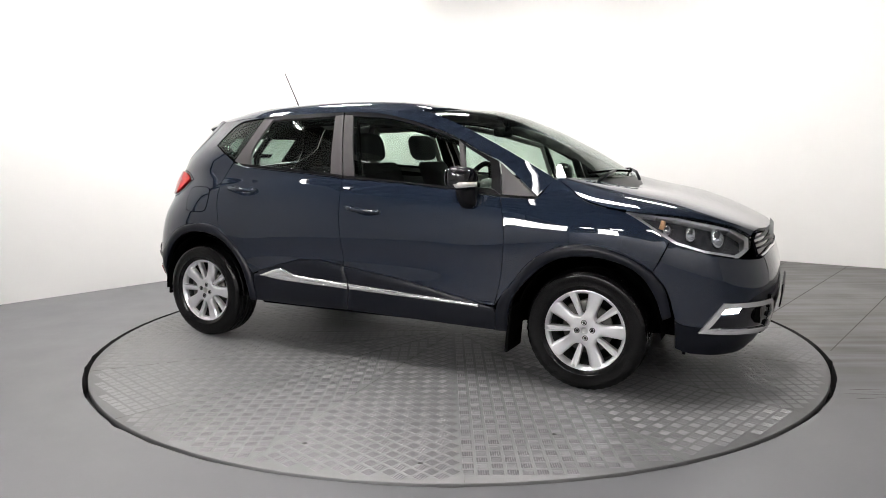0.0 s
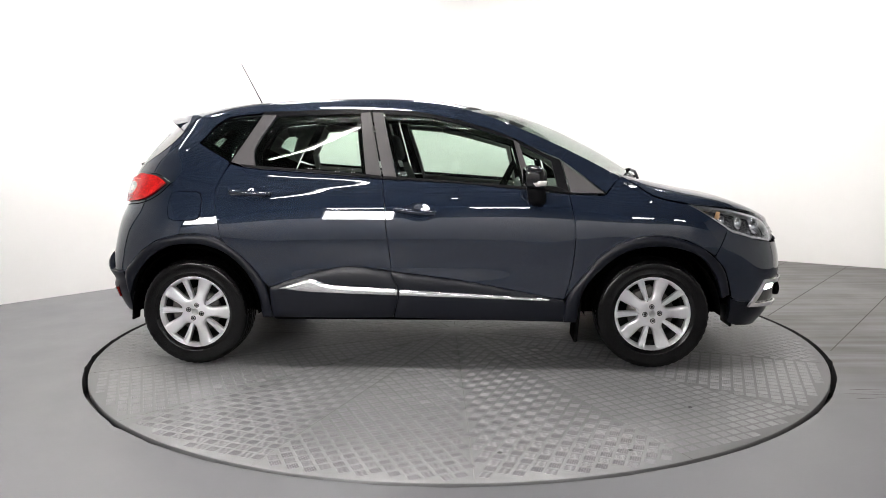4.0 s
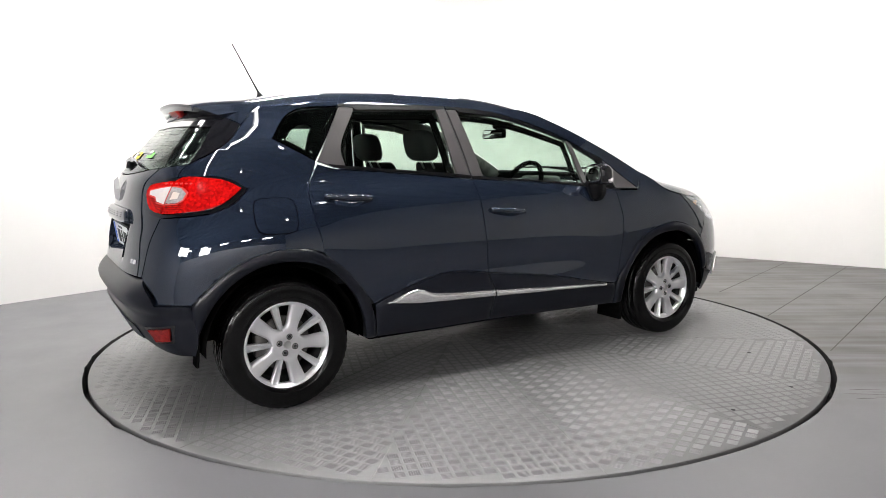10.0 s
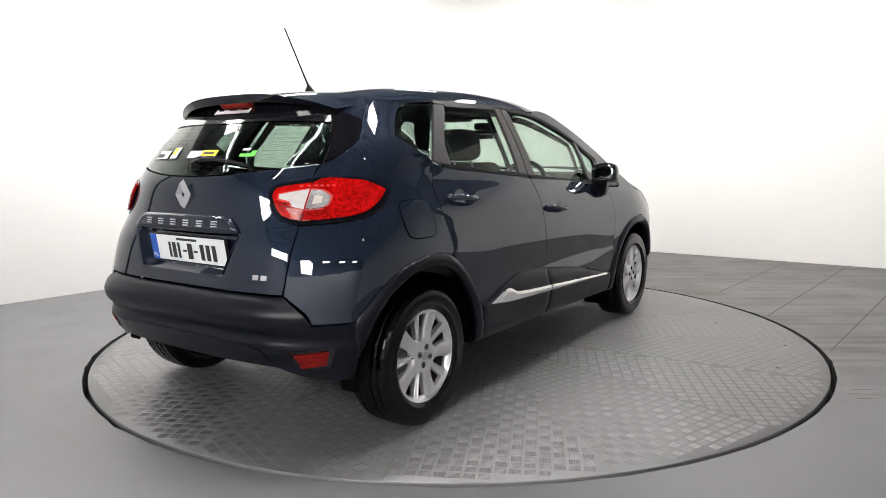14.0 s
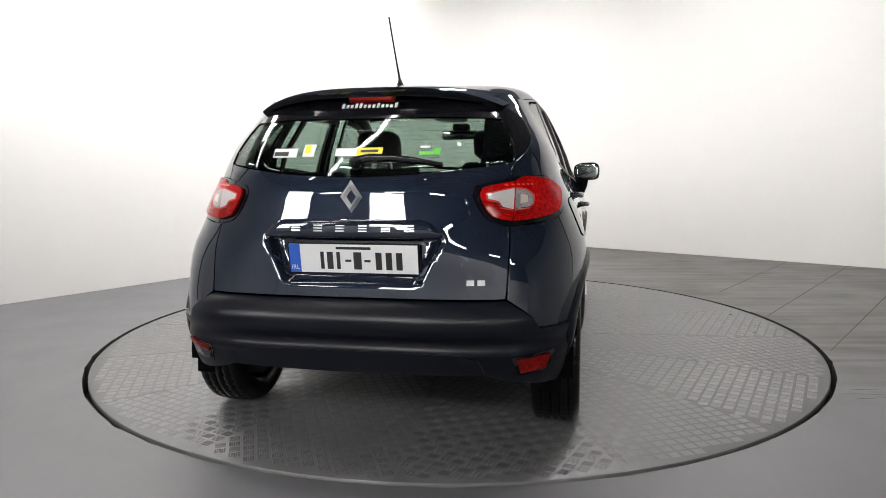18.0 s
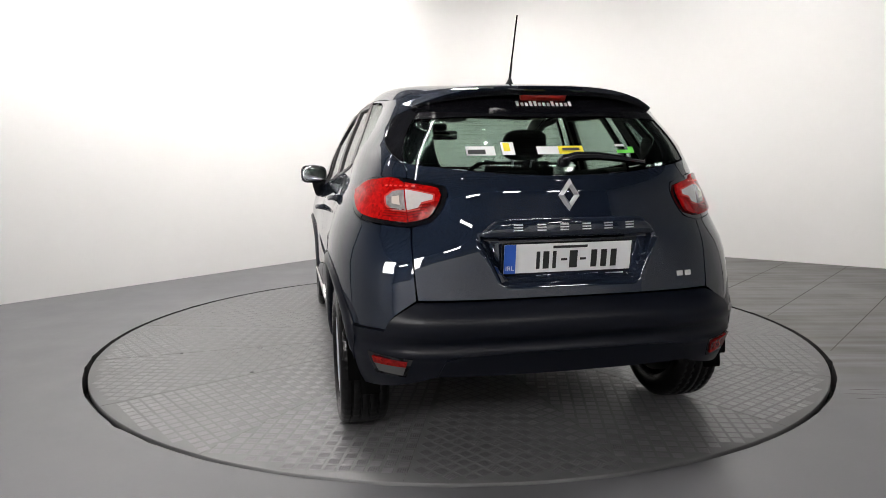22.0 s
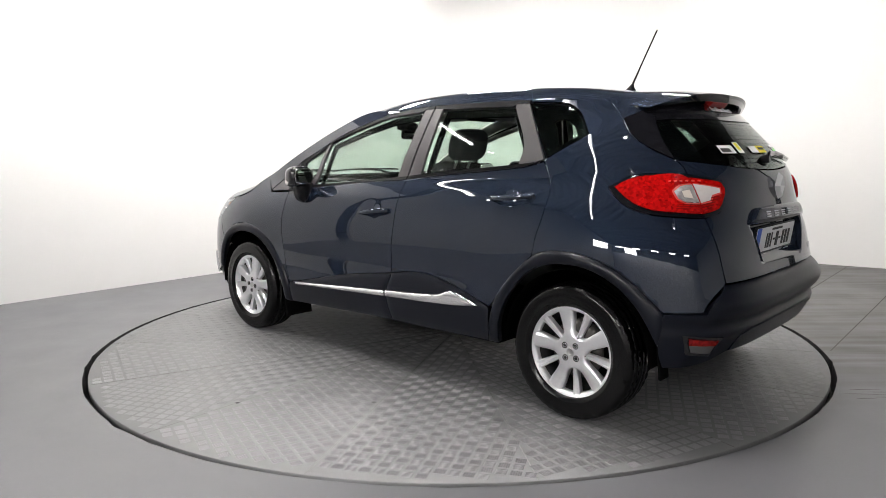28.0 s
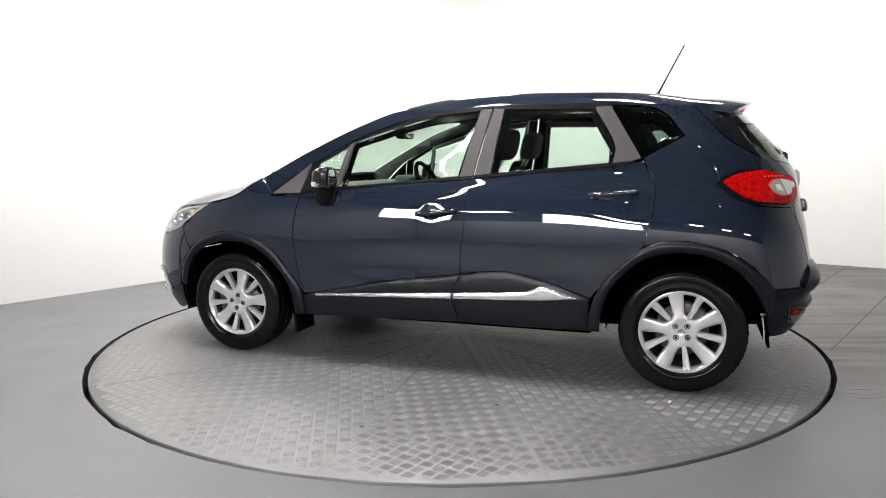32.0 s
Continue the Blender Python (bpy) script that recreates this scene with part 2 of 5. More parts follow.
# ---- the hall ----
def hall():
    # floor: one sheet with a round pit for the turntable
    bm = bmesh.new()
    seg = 240
    rng = random.Random(7)
    edge = []
    for k in range(seg):
        a = k * math.tau / seg
        chip = 0.010 * max(0.0, noise.noise(Vector((math.cos(a) * 14, math.sin(a) * 14, 3))) - 0.15) + (0.006 if rng.random() < 0.04 else 0)
        edge.append((TABLE_R + 0.019 + chip, a))
    ring = [bm.verts.new((r * math.cos(a), r * math.sin(a), 0)) for r, a in edge]
    low = [bm.verts.new((r * math.cos(a), r * math.sin(a), -0.16)) for r, a in edge]
    outer = [bm.verts.new((14 * math.cos(a), 14 * math.sin(a), 0)) for r, a in edge]
    for k in range(seg):
        j = (k + 1) % seg
        bm.faces.new((ring[k], outer[k], outer[j], ring[j]))
        bm.faces.new((low[k], ring[k], ring[j], low[j])).material_index = 1
    bm.faces.new(low).material_index = 1
    floor = tagged(finish("floor", bm, [FLOOR, RUBBER], smooth=False), "grey painted concrete floor with faint scuffs", "floor", kind="structure")
    # saw-cut joints in the floor, running along the hall's walls
    d = Vector((0.632, 0.775))
    for px, py in ((2.257, 0.319), (2.197, -0.642), (2.30, 1.30), (2.25, -1.75)):
        o = Vector((px, py))
        while o.length < TABLE_R + 0.06:
            o += d * 0.02
        t = 0.0
        while (o + d * t).y < 1.40 + (6.0 - (o + d * t).x) * 0.70 - 0.02 and t < 6:
            t += 0.02
        bm = bmesh.new()
        e = o + d * t
        q = Vector((-d.y, d.x)) * 0.004
        vs = [bm.verts.new((p.x, p.y, z)) for z in (-0.004, 0.0006) for p in (o - q, o + q, e + q, e - q)]
        for f in ((4, 5, 6, 7), (0, 1, 5, 4), (1, 2, 6, 5), (2, 3, 7, 6), (3, 0, 4, 7)):
            bm.faces.new([vs[k] for k in f])
        part("floor_joint", bm, JOINT, floor, "", smooth=False)
    # scuffs beside the pit, where tyres turn in
    for x0, y0, x1, y1 in ((1.99, -1.254, 2.15, -1.256), (1.93, -1.313, 2.16, -1.335), (1.95, -1.386, 2.05, -1.387), (2.03, -1.290, 2.30, -1.300), (2.05, -1.365, 2.20, -1.372)):
        bm = bmesh.new()
        ends = [((x0, y0), 0.001), ((x0 * .7 + x1 * .3, y0 * .7 + y1 * .3 + .001), 0.004), ((x1, y1), 0.001)]
        low = [[bm.verts.new((p[0], p[1] + k * w, 0.0005)) for k in (-1, 1)] for p, w in ends]
        for a, b in zip(low, low[1:]):
            bm.faces.new((a[0], b[0], b[1], a[1]))
        part("floor_scuff", bm, JOINT, floor, "", smooth=False)
    # walls: two straight runs that meet in a rounded corner
    A, C, B = Vector((-4.9, -0.35)), Vector((0.1, 5.53)), Vector((6.0, 1.40))
    d1, d2 = (C - A).normalized(), (B - C).normalized()
    pts = [A]
    p0, p2 = C - d1 * 0.9, C + d2 * 0.9
    for k in range(13):
        t = k / 12
        pts.append((1 - t) ** 2 * p0 + 2 * t * (1 - t) * C + t * t * p2)
    pts.append(B)
    back = [Vector((6.0, 1.40)), Vector((8.2, -9.5)), Vector((-7.2, -9.5)), Vector((-4.9, -0.35))]

    def wall(name, pts, m, label, height=4.6, thick=0.15, z0=-0.15):
        bm = bmesh.new()
        n = len(pts)
        nor = []
        for i in range(n):
            d = (pts[min(i + 1, n - 1)] - pts[max(i - 1, 0)]).normalized()
            nor.append(Vector((-d.y, d.x)))
        inn = [[bm.verts.new((p.x, p.y, z)) for z in (z0, height)] for p in pts]
        out = [[bm.verts.new((p.x + q.x * thick, p.y + q.y * thick, z)) for z in (z0, height)] for p, q in zip(pts, nor)]
        for i in range(n - 1):
            bm.faces.new((inn[i][0], inn[i + 1][0], inn[i + 1][1], inn[i][1]))
            bm.faces.new((out[i][0], out[i][1], out[i + 1][1], out[i + 1][0]))
            bm.faces.new((inn[i][1], inn[i + 1][1], out[i + 1][1], out[i][1]))
        for e in (0, n - 1):
            bm.faces.new((inn[e][0], inn[e][1], out[e][1], out[e][0]))
        sharpen(bm)
        return tagged(finish(name, bm, m), label, "wall", kind="structure")

    wall("wall_north", pts, WALL, "matt white painted studio wall with rounded corner", 3.6)
    wall("wall_north_upper", pts, DARKWALL, "dark upper wall under the roof", 4.6, 0.15, 3.604)
    wall("wall_east", [back[0] + Vector((0.0, -0.16)), back[1] + Vector((0.0, 0.16))], GREYWALL, "plain light grey wall")
    # the far side is a wide roller shutter of horizontal slats
    bm = bmesh.new()
    x0, x1, y = back[1].x + 0.16, back[2].x - 0.16, back[1].y
    prof = []
    for k in range(39):
        z = -0.15 + k * 0.082
        prof += [(z, 0.0), (z + 0.030, 0.004), (z + 0.058, 0.004), (z + 0.080, 0.0)]
    rows = [[bm.verts.new((x, y + d, z)) for x in (x0, x1)] for z, d in prof ]
    rows.append([bm.verts.new((x, y - 0.12, rows[-1][0].co.z)) for x in (x0, x1)])
    rows.append([bm.verts.new((x, y - 0.12, -0.15)) for x in (x0, x1)])
    for a, b in zip(rows, rows[1:]):
        bm.faces.new((a[0], a[1], b[1], b[0]))
    bmesh.ops.recalc_face_normals(bm, faces=bm.faces)
    tagged(finish("wall_south", bm, SHUTTER, smooth=False), "white enamelled roller shutter of horizontal slats", "wall", kind="structure")
    wall("wall_south_upper", [back[1] + Vector((0.16, 0)), back[2] + Vector((-0.16, 0))], DARKWALL, "dark grey wall over the shutter", 4.6, 0.15, 3.06)
    wall("wall_west", [back[2] + Vector((0.0, 0.16)), back[3] + Vector((0.0, -0.16))], GREYWALL, "plain light grey wall")
    # ceiling: ribbed steel sheet
    bm = bmesh.new()
    n = 150
    rows = []
    for i in range(n + 1):
        y = -10 + 17 * i / n
        z = 4.6 + (0.04 if (i // 2) % 2 else 0.0)
        rows.append([bm.verts.new((x, y, z)) for x in (-9, 9.5)])
    for a, b in zip(rows, rows[1:]):
        bm.faces.new((a[0], a[1], b[1], b[0]))
    tagged(finish("ceiling", bm, CEIL, smooth=False), "dark ribbed steel sheet ceiling", "ceiling", kind="structure")


GREYWALL = mat("light_grey_wall_paint", (0.55, 0.55, 0.545), 0.8, var=0.06, scale=2)
SHUTTER = mat("white_shutter_enamel", (0.62, 0.625, 0.64), 0.5, var=0.06, scale=3)
DARKWALL = mat("dark_shutter", (0.09, 0.09, 0.095), 0.6, var=0.1, scale=3)


def lamps():
    def panel_lamp(x, y, z, rz, tilt=0, sx=0.95, sy=0.36, glow=LAMP, label="white rectangular LED panel lamp hung from the ceiling", group="panel lamps of the hall"):
        e = tagged(new("ceiling_lamp"), label, "lamp", group)
        bm = bmesh.new()
        box(bm, -sx / 2 - 0.02, sx / 2 + 0.02, -sy / 2 - 0.02, sy / 2 + 0.02, 0.0, 0.05, 0.006)
        part("housing", bm, LAMPBODY, e)
        bm = bmesh.new()
        box(bm, -sx / 2, sx / 2, -sy / 2, sy / 2, -0.008, -0.001)
        part("diffuser", bm, glow, e, "glowing white diffuser")
        c, k = math.cos(radians(tilt)), math.sin(radians(tilt))
        for s in (-1, 1):
            bm = bmesh.new()
            up = 4.6 - z - 0.05 * c - (0.5 * sy * k if tilt else 0)
            foot = Vector((s * sx * 0.4, 0.48 * sy if tilt else 0, 0.045))
            tube(bm, [foot, foot + Vector((0, k * (up + 0.05), c * (up + 0.05)))], 0.006, 6)
            part("cable", bm, TRIM, e)
        e.matrix_basis = pose(x, y, z, tilt, 0, rz)
        return e

    first = panel_lamp(-1.7, 2.0, LAMP_Z, 50)
    # the five at y -8.4 are added unseen, to brighten the shutter that the paint reflects
    for x, y, rz in ((0.1, 3.5, 0), (2.6, 1.8, -35), (-3.3, 0.5, 50), (-0.9, -0.9, 0), (1.0, -0.9, 0), (-5.0, -8.4, 0), (-2.5, -8.4, 0), (0.0, -8.4, 0), (2.5, -8.4, 0), (5.0, -8.4, 0)):
        copy_thing(first, pose(x, y, LAMP_Z, 0, 0, rz))
    # two photo panels hang upright in the hall, turned to the turntable
    large = None
    for x, y, z in ((-3.5, -4.7, 2.3), (-1.75, -5.8, 2.3)):
        rz = math.degrees(math.atan2(y + 1.0, x)) + 90
        if large is None:
            large = panel_lamp(x, y, z, rz, 78, 0.90, 0.60, PHOTO, "white upright LED photo panel hung in the hall", "photo panels")
        else:
            copy_thing(large, pose(x, y, z, 78, 0, rz))
    def tube_lamp(x, y, z, rz, half):
        e = tagged(new("tube_lamp"), "long white fluorescent tube lamp under the ceiling", "lamp", "tube lamps of the hall")
        bm = bmesh.new()
        box(bm, -half - 0.03, half + 0.03, -0.04, 0.04, 0.03, 0.08, 0.006)
        part("batten", bm, LAMPBODY, e)
        bm = bmesh.new()
        tube(bm, [(-half, 0, 0), (half, 0, 0)], 0.024, 12)
        part("tube", bm, TUBE, e, "glowing fluorescent tube")
        for q in (-0.8 * half, 0.8 * half):
            bm = bmesh.new()
            tube(bm, [(q, 0, 0.07), (q, 0, 4.6 - z)], 0.006, 6)
            part("cable", bm, TRIM, e)
        e.matrix_basis = pose(x, y, z, 0, 0, rz)

    tube_lamp(-1.4, -2.4, 3.05, 45, 1.12)
    tube_lamp(-3.9, -0.4, 4.0, 50, 0.75)

    def spot_lamp(x, y, z):
        e = tagged(new("spot_lamp"), "small round white LED downlight hung from the ceiling", "lamp", "downlights of the hall")
        bm = bmesh.new()
        tube(bm, [(0, 0, 0.0), (0, 0, 0.10)], 0.042, 20)
        part("housing", bm, LAMPBODY, e, smooth=False)
        bm = bmesh.new()
        tube(bm, [(0, 0, -0.012), (0, 0, -0.001)], 0.035, 20)
        part("diffuser", bm, LAMP, e, "glowing white diffuser", smooth=False)
        bm = bmesh.new()
        tube(bm, [(0, 0, 0.09), (0, 0, 4.6 - z)], 0.006, 6)
        part("cable", bm, TRIM, e)
        e.matrix_basis = pose(x, y, z)
        return e

    spot = spot_lamp(0.3, -2.1, 3.05)
    for x, y in ((1.4, -2.4), (1.9, -3.7), (-0.3, -3.6), (-3.1, -1.3)):
        copy_thing(spot, pose(x, y, 3.05))


def turntable():
    e = tagged(new("turntable"), "round steel tread-plate turntable flush with the floor", "turntable")
    bm = bmesh.new()
    seg = 160
    prof = [(TABLE_R - 0.012, 0.0), (TABLE_R - 0.008, -0.003), (TABLE_R - 0.008, -0.03), (TABLE_R - 0.03, -0.10)]
    rings = [[bm.verts.new((r * math.cos(k * math.tau / seg), r * math.sin(k * math.tau / seg), z)) for k in range(seg)] for r, z in prof]
    bm.faces.new(rings[0])
    for a, b in zip(rings, rings[1:]):
        for k in range(seg):
            bm.faces.new((a[k], b[k], b[(k + 1) % seg], a[(k + 1) % seg]))
    sharpen(bm, 20)
    part("deck", bm, STEEL, e)
    # wedge-shaped sheets of tread plate: raised squares of five bars, turned by a right angle from one to the next
    joints = [94.5 + 22.5 * k for k in range(17)]
    rng = random.Random(4)
    vs, fs = [], []
    pitch = 0.0565
    n = int(TABLE_R / pitch * 1.05) + 1
    turned = (45, 0) * 8
    corner = ((-1, -1), (1, -1), (1, 1), (-1, 1))
    for sector, extra in enumerate(turned):
        lo, hi = joints[sector], joints[sector + 1]
        ca, sa = math.cos(radians(27 + extra)), math.sin(radians(27 + extra))
        for i in range(-n, n + 1):
            for j in range(-n, n + 1):
                u, v = (i + 0.3) * pitch, (j + 0.4) * pitch
                x, y = ca * u - sa * v, sa * u + ca * v
                r = math.hypot(x, y)
                a = (math.degrees(math.atan2(y, x)) - 94.5) % 360 + 94.5
                if r > TABLE_R - 0.05 or not lo < a < hi or r * math.sin(radians(min(a - lo, hi - a, 90))) < 0.014:
                    continue
                along = (i + j) % 2
                wear = 0.75 + 0.25 * rng.random()
                for k in (-2, -1, 0, 1, 2):
                    c = k * 0.0090
                    L, w, h = 0.0215, 0.0042, 0.0011 * wear
                    q = len(vs)
                    for scale, z in ((1.0, 0.0002), (0.72, h)):
                        for e0, e1 in corner:
                            p0, p1 = e0 * (L - (1 - scale) * 0.006), e1 * w * scale
                            du, dv = (p0, p1 + c) if along else (p1 + c, p0)
                            vs.append((x + ca * du - sa * dv, y + sa * du + ca * dv, z))
                    fs += [(q + 4, q + 5, q + 6, q + 7)] + [(q + m, q + (m + 1) % 4, q + 4 + (m + 1) % 4, q + 4 + m) for m in range(4)]
    me = bpy.data.meshes.new("tread_pattern")
    me.from_pydata(vs, [], fs)
    me.materials.append(STEEL_LUG)
    ob = new("tread_pattern", me)
    ob.parent = e
    tagged(ob, "worn raised steel tread bars", kind="stuff")
    # joints between the deck sheets
    for a in joints[:-1]:
        bm = bmesh.new()
        box(bm, 0.10, TABLE_R - 0.012, -0.0009, 0.0009, -0.004, 0.0005)
        bmesh.ops.rotate(bm, verts=bm.verts, cent=(0, 0, 0), matrix=Matrix.Rotation(radians(a), 3, "Z"))
        part("deck_joint", bm, JOINT, e)
    # sunk bolts in the deck
    for x, y in ((0.272, -1.988), (0.802, -1.943), (-0.643, 1.321), (-0.141, 1.768), (1.18, -1.44)):
        bm = bmesh.new()
        tube(bm, [(x, y, -0.004), (x, y, 0.0011)], 0.011, 10)
        part("deck_bolt", bm, RUBBER, e, "dark sunk bolt", smooth=False)
    return e


hall()
lamps()
table = turntable()


# ---- the car: its outer skin as one smooth surface, cut into panels ----
def curve(pts):
    """A smooth curve through (x, y) points."""
    xs, ys = [p[0] for p in pts], [p[1] for p in pts]
    n = len(pts)
    ms = [(ys[min(i + 1, n - 1)] - ys[max(i - 1, 0)]) / (xs[min(i + 1, n - 1)] - xs[max(i - 1, 0)]) for i in range(n)]

    def f(x):
        if x <= xs[0]:
            return ys[0] + ms[0] * (x - xs[0])
        if x >= xs[-1]:
            return ys[-1] + ms[-1] * (x - xs[-1])
        i = 0
        while xs[i + 1] < x:
            i += 1
        h = xs[i + 1] - xs[i]
        t = (x - xs[i]) / h
        return ((2 * t - 3) * t * t + 1) * ys[i] + ((t - 2) * t + 1) * t * h * ms[i] + (3 - 2 * t) * t * t * ys[i + 1] + (t - 1) * t * t * h * ms[i + 1]
    return f


# half width, tail and nose over the height
W = curve([(.15, .80), (.25, .845), (.35, .868), (.45, .874), (.58, .875), (.68, .878), (.77, .874), (.86, .863), (.95, .842), (1.02, .811), (1.08, .779), (1.2, .742),
           (1.35, .683), (1.45, .637), (1.52, .595)])
XR = curve([(.15, -1.80), (.25, -1.86), (.35, -1.91), (.5, -1.95), (.6, -1.945), (.72, -1.925), (.85, -1.91), (1.0, -1.885), (1.1, -1.86), (1.2, -1.79),
            (1.3, -1.70), (1.4, -1.60), (1.5, -1.49)])
XF = curve([(.15, 2.02), (.25, 2.10), (.35, 2.14), (.5, 2.16), (.65, 2.14), (.8, 2.07), (.9, 1.98), (1.0, 1.85), (1.1, 1.75)])
XMR, XMF, KU = -1.2, 1.2, 0.75
# how square the corners are, over the height
NRZ = curve([(.2, 4.0), (.5, 4.0), (.65, 3.8), (.8, 3.4), (.92, 2.8), (1.0, 2.7), (1.6, 2.7)])
NFZ = curve([(.2, 3.3), (.7, 3.3), (.85, 3.0), (.95, 2.7), (1.6, 2.6)])


def g(x, c, s):
    return math.exp(-((x - c) / s) ** 2)


def width(x, z):
    """Half width with the haunches over the wheels and the hollow of the doors."""
    w = W(z)
    w += 0.017 * g(x, -1.3, .36) * g(z, .79, .13) + 0.017 * g(x, 1.25, .34) * g(z, .79, .12)
    for hx, hz in ((.012, .893), (-.930, .993)):
        if abs(x - hx) < .12 and abs(z - hz) < .09:
            w -= 0.006 * math.exp(-((x - hx) / .050) ** 2 - ((z - hz) / .036) ** 2)
    w -= 0.060 * step01((-.85 - x) / .55) * step01((z - 1.18) / .28)
    w -= 0.010 * g(z, .60, .09) * (1 / (1 + math.exp(-(x + .75) * 12))) * (1 / (1 + math.exp((x - .55) * 9)))
    return w


def step01(t):
    t = max(0.0, min(1.0, t))
    return t * t * (3 - 2 * t)


def recess(y, z):
    """The hollow of the tailgate in which the number plate sits."""
    half = .262 + (z - .713) * .50
    return .048 * step01((half - abs(y)) / .03 + .5) * step01((z - .708) / .02) * step01((.892 - z) / .012)


def side_y(x, z):
    w = width(x, z)
    NR, NF = NRZ(z), NFZ(z)
    if x < XMR:
        t = min(1, (XMR - x) / (XMR - XR(z)))
        return w * (1 - t ** NR) ** (1 / NR)
    if x > XMF:
        t = min(1, (x - XMF) / (XF(z) - XMF))
        return w * (1 - t ** NF) ** (1 / NF)
    return w


def skin(u, z):
    """The skin of the body: u runs along the right side, and on round the tail (below XMR) and the nose (above XMF)."""
    if XMR <= u <= XMF:
        return Vector((u, -width(u, z), z))
    rear = u < XMR
    a = ((XMR - u) if rear else (u - XMF)) / KU
    xm, n = (XMR, NRZ(z)) if rear else (XMF, NFZ(z))
    if a > math.pi:
        x = XMR + (a - math.pi) * KU if rear else XMF - (a - math.pi) * KU
        return Vector((x, width(x, z), z))
    w = width(xm, z)
    for _ in range(2):
        A = (XMR - XR(z)) if rear else (XF(z) - XMF)
        r = ((abs(math.cos(a)) / w) ** n + (math.sin(a) / A) ** n) ** (-1 / n)
        x = xm + (-1 if rear else 1) * r * math.sin(a)
        w = width(x, z)
    y = -r * math.cos(a)
    if rear and abs(y) < .4 and .69 < z < .91:
        x += recess(y, z)
    return Vector((x, y, z))


def S(x, z):
    """u of the point of the right side at x."""
    x = max(XR(z) + 0.002, min(XF(z) - 0.002, x))
    y = side_y(x, z)
    if x < XMR:
        return XMR - KU * math.atan2(XMR - x, y)
    if x > XMF:
        return XMF + KU * math.atan2(x - XMF, y)
    return x


def R(y, z):
    """u of the point of the tail at y."""
    w, NR = width(XMR - .5, z), NRZ(z)
    x = (XMR - XR(z)) * (1 - min(1, abs(y) / w) ** NR) ** (1 / NR)
    return XMR - KU * math.atan2(x, -y)


def F(y, z):
    """u of the point of the nose at y."""
    w, NF = width(XMF + .5, z), NFZ(z)
    x = (XF(z) - XMF) * (1 - min(1, abs(y) / w) ** NF) ** (1 / NF)
    return XMF + KU * math.atan2(x, -y)


def smooth_outline(pts, corner=38, step=0.035):
    """Splines through an outline, with its sharp corners kept."""
    n = len(pts)
    P = [Vector(p) for p in pts]
    hard = []
    for i in range(n):
        a, b = P[i] - P[i - 1], P[(i + 1) % n] - P[i]
        hard.append(a.length < 1e-6 or b.length < 1e-6 or a.angle(b) > radians(corner))
    out = []
    for i in range(n):
        j = (i + 1) % n
        p0, p1, p2, p3 = P[i - 1], P[i], P[j], P[(j + 1) % n]
        t1 = (p2 - p1) if hard[i] else (p2 - p0) * 0.5
        t2 = (p2 - p1) if hard[j] else (p3 - p1) * 0.5
        L = (p2 - p1).length
        if not hard[i]:
            t1 = t1.normalized() * L
        if not hard[j]:
            t2 = t2.normalized() * L
        k = max(1, math.ceil(L / step))
        for s in range(k):
            t = s / k
            out.append((2 * t ** 3 - 3 * t * t + 1) * p1 + (t ** 3 - 2 * t * t + t) * t1 + (3 * t * t - 2 * t ** 3) * p2 + (t ** 3 - t * t) * t2)
    return out


def inset(pts, d):
    n = len(pts)
    area = sum(pts[i - 1].x * pts[i].y - pts[i].x * pts[i - 1].y for i in range(n))
    s = 1 if area > 0 else -1
    out = []
    for i in range(n):
        a, b = (pts[i] - pts[i - 1]), (pts[(i + 1) % n] - pts[i])
        if a.length < 1e-7 or b.length < 1e-7:
            out.append(pts[i])
            continue
        na, nb = Vector((-a.y, a.x)).normalized(), Vector((-b.y, b.x)).normalized()
        m = na + nb
        m = m.normalized() / max(0.5, math.sqrt(max(0.0, (1 + na.dot(nb)) / 2))) if m.length > 1e-6 else na
        out.append(pts[i] + s * d * m)
    return out


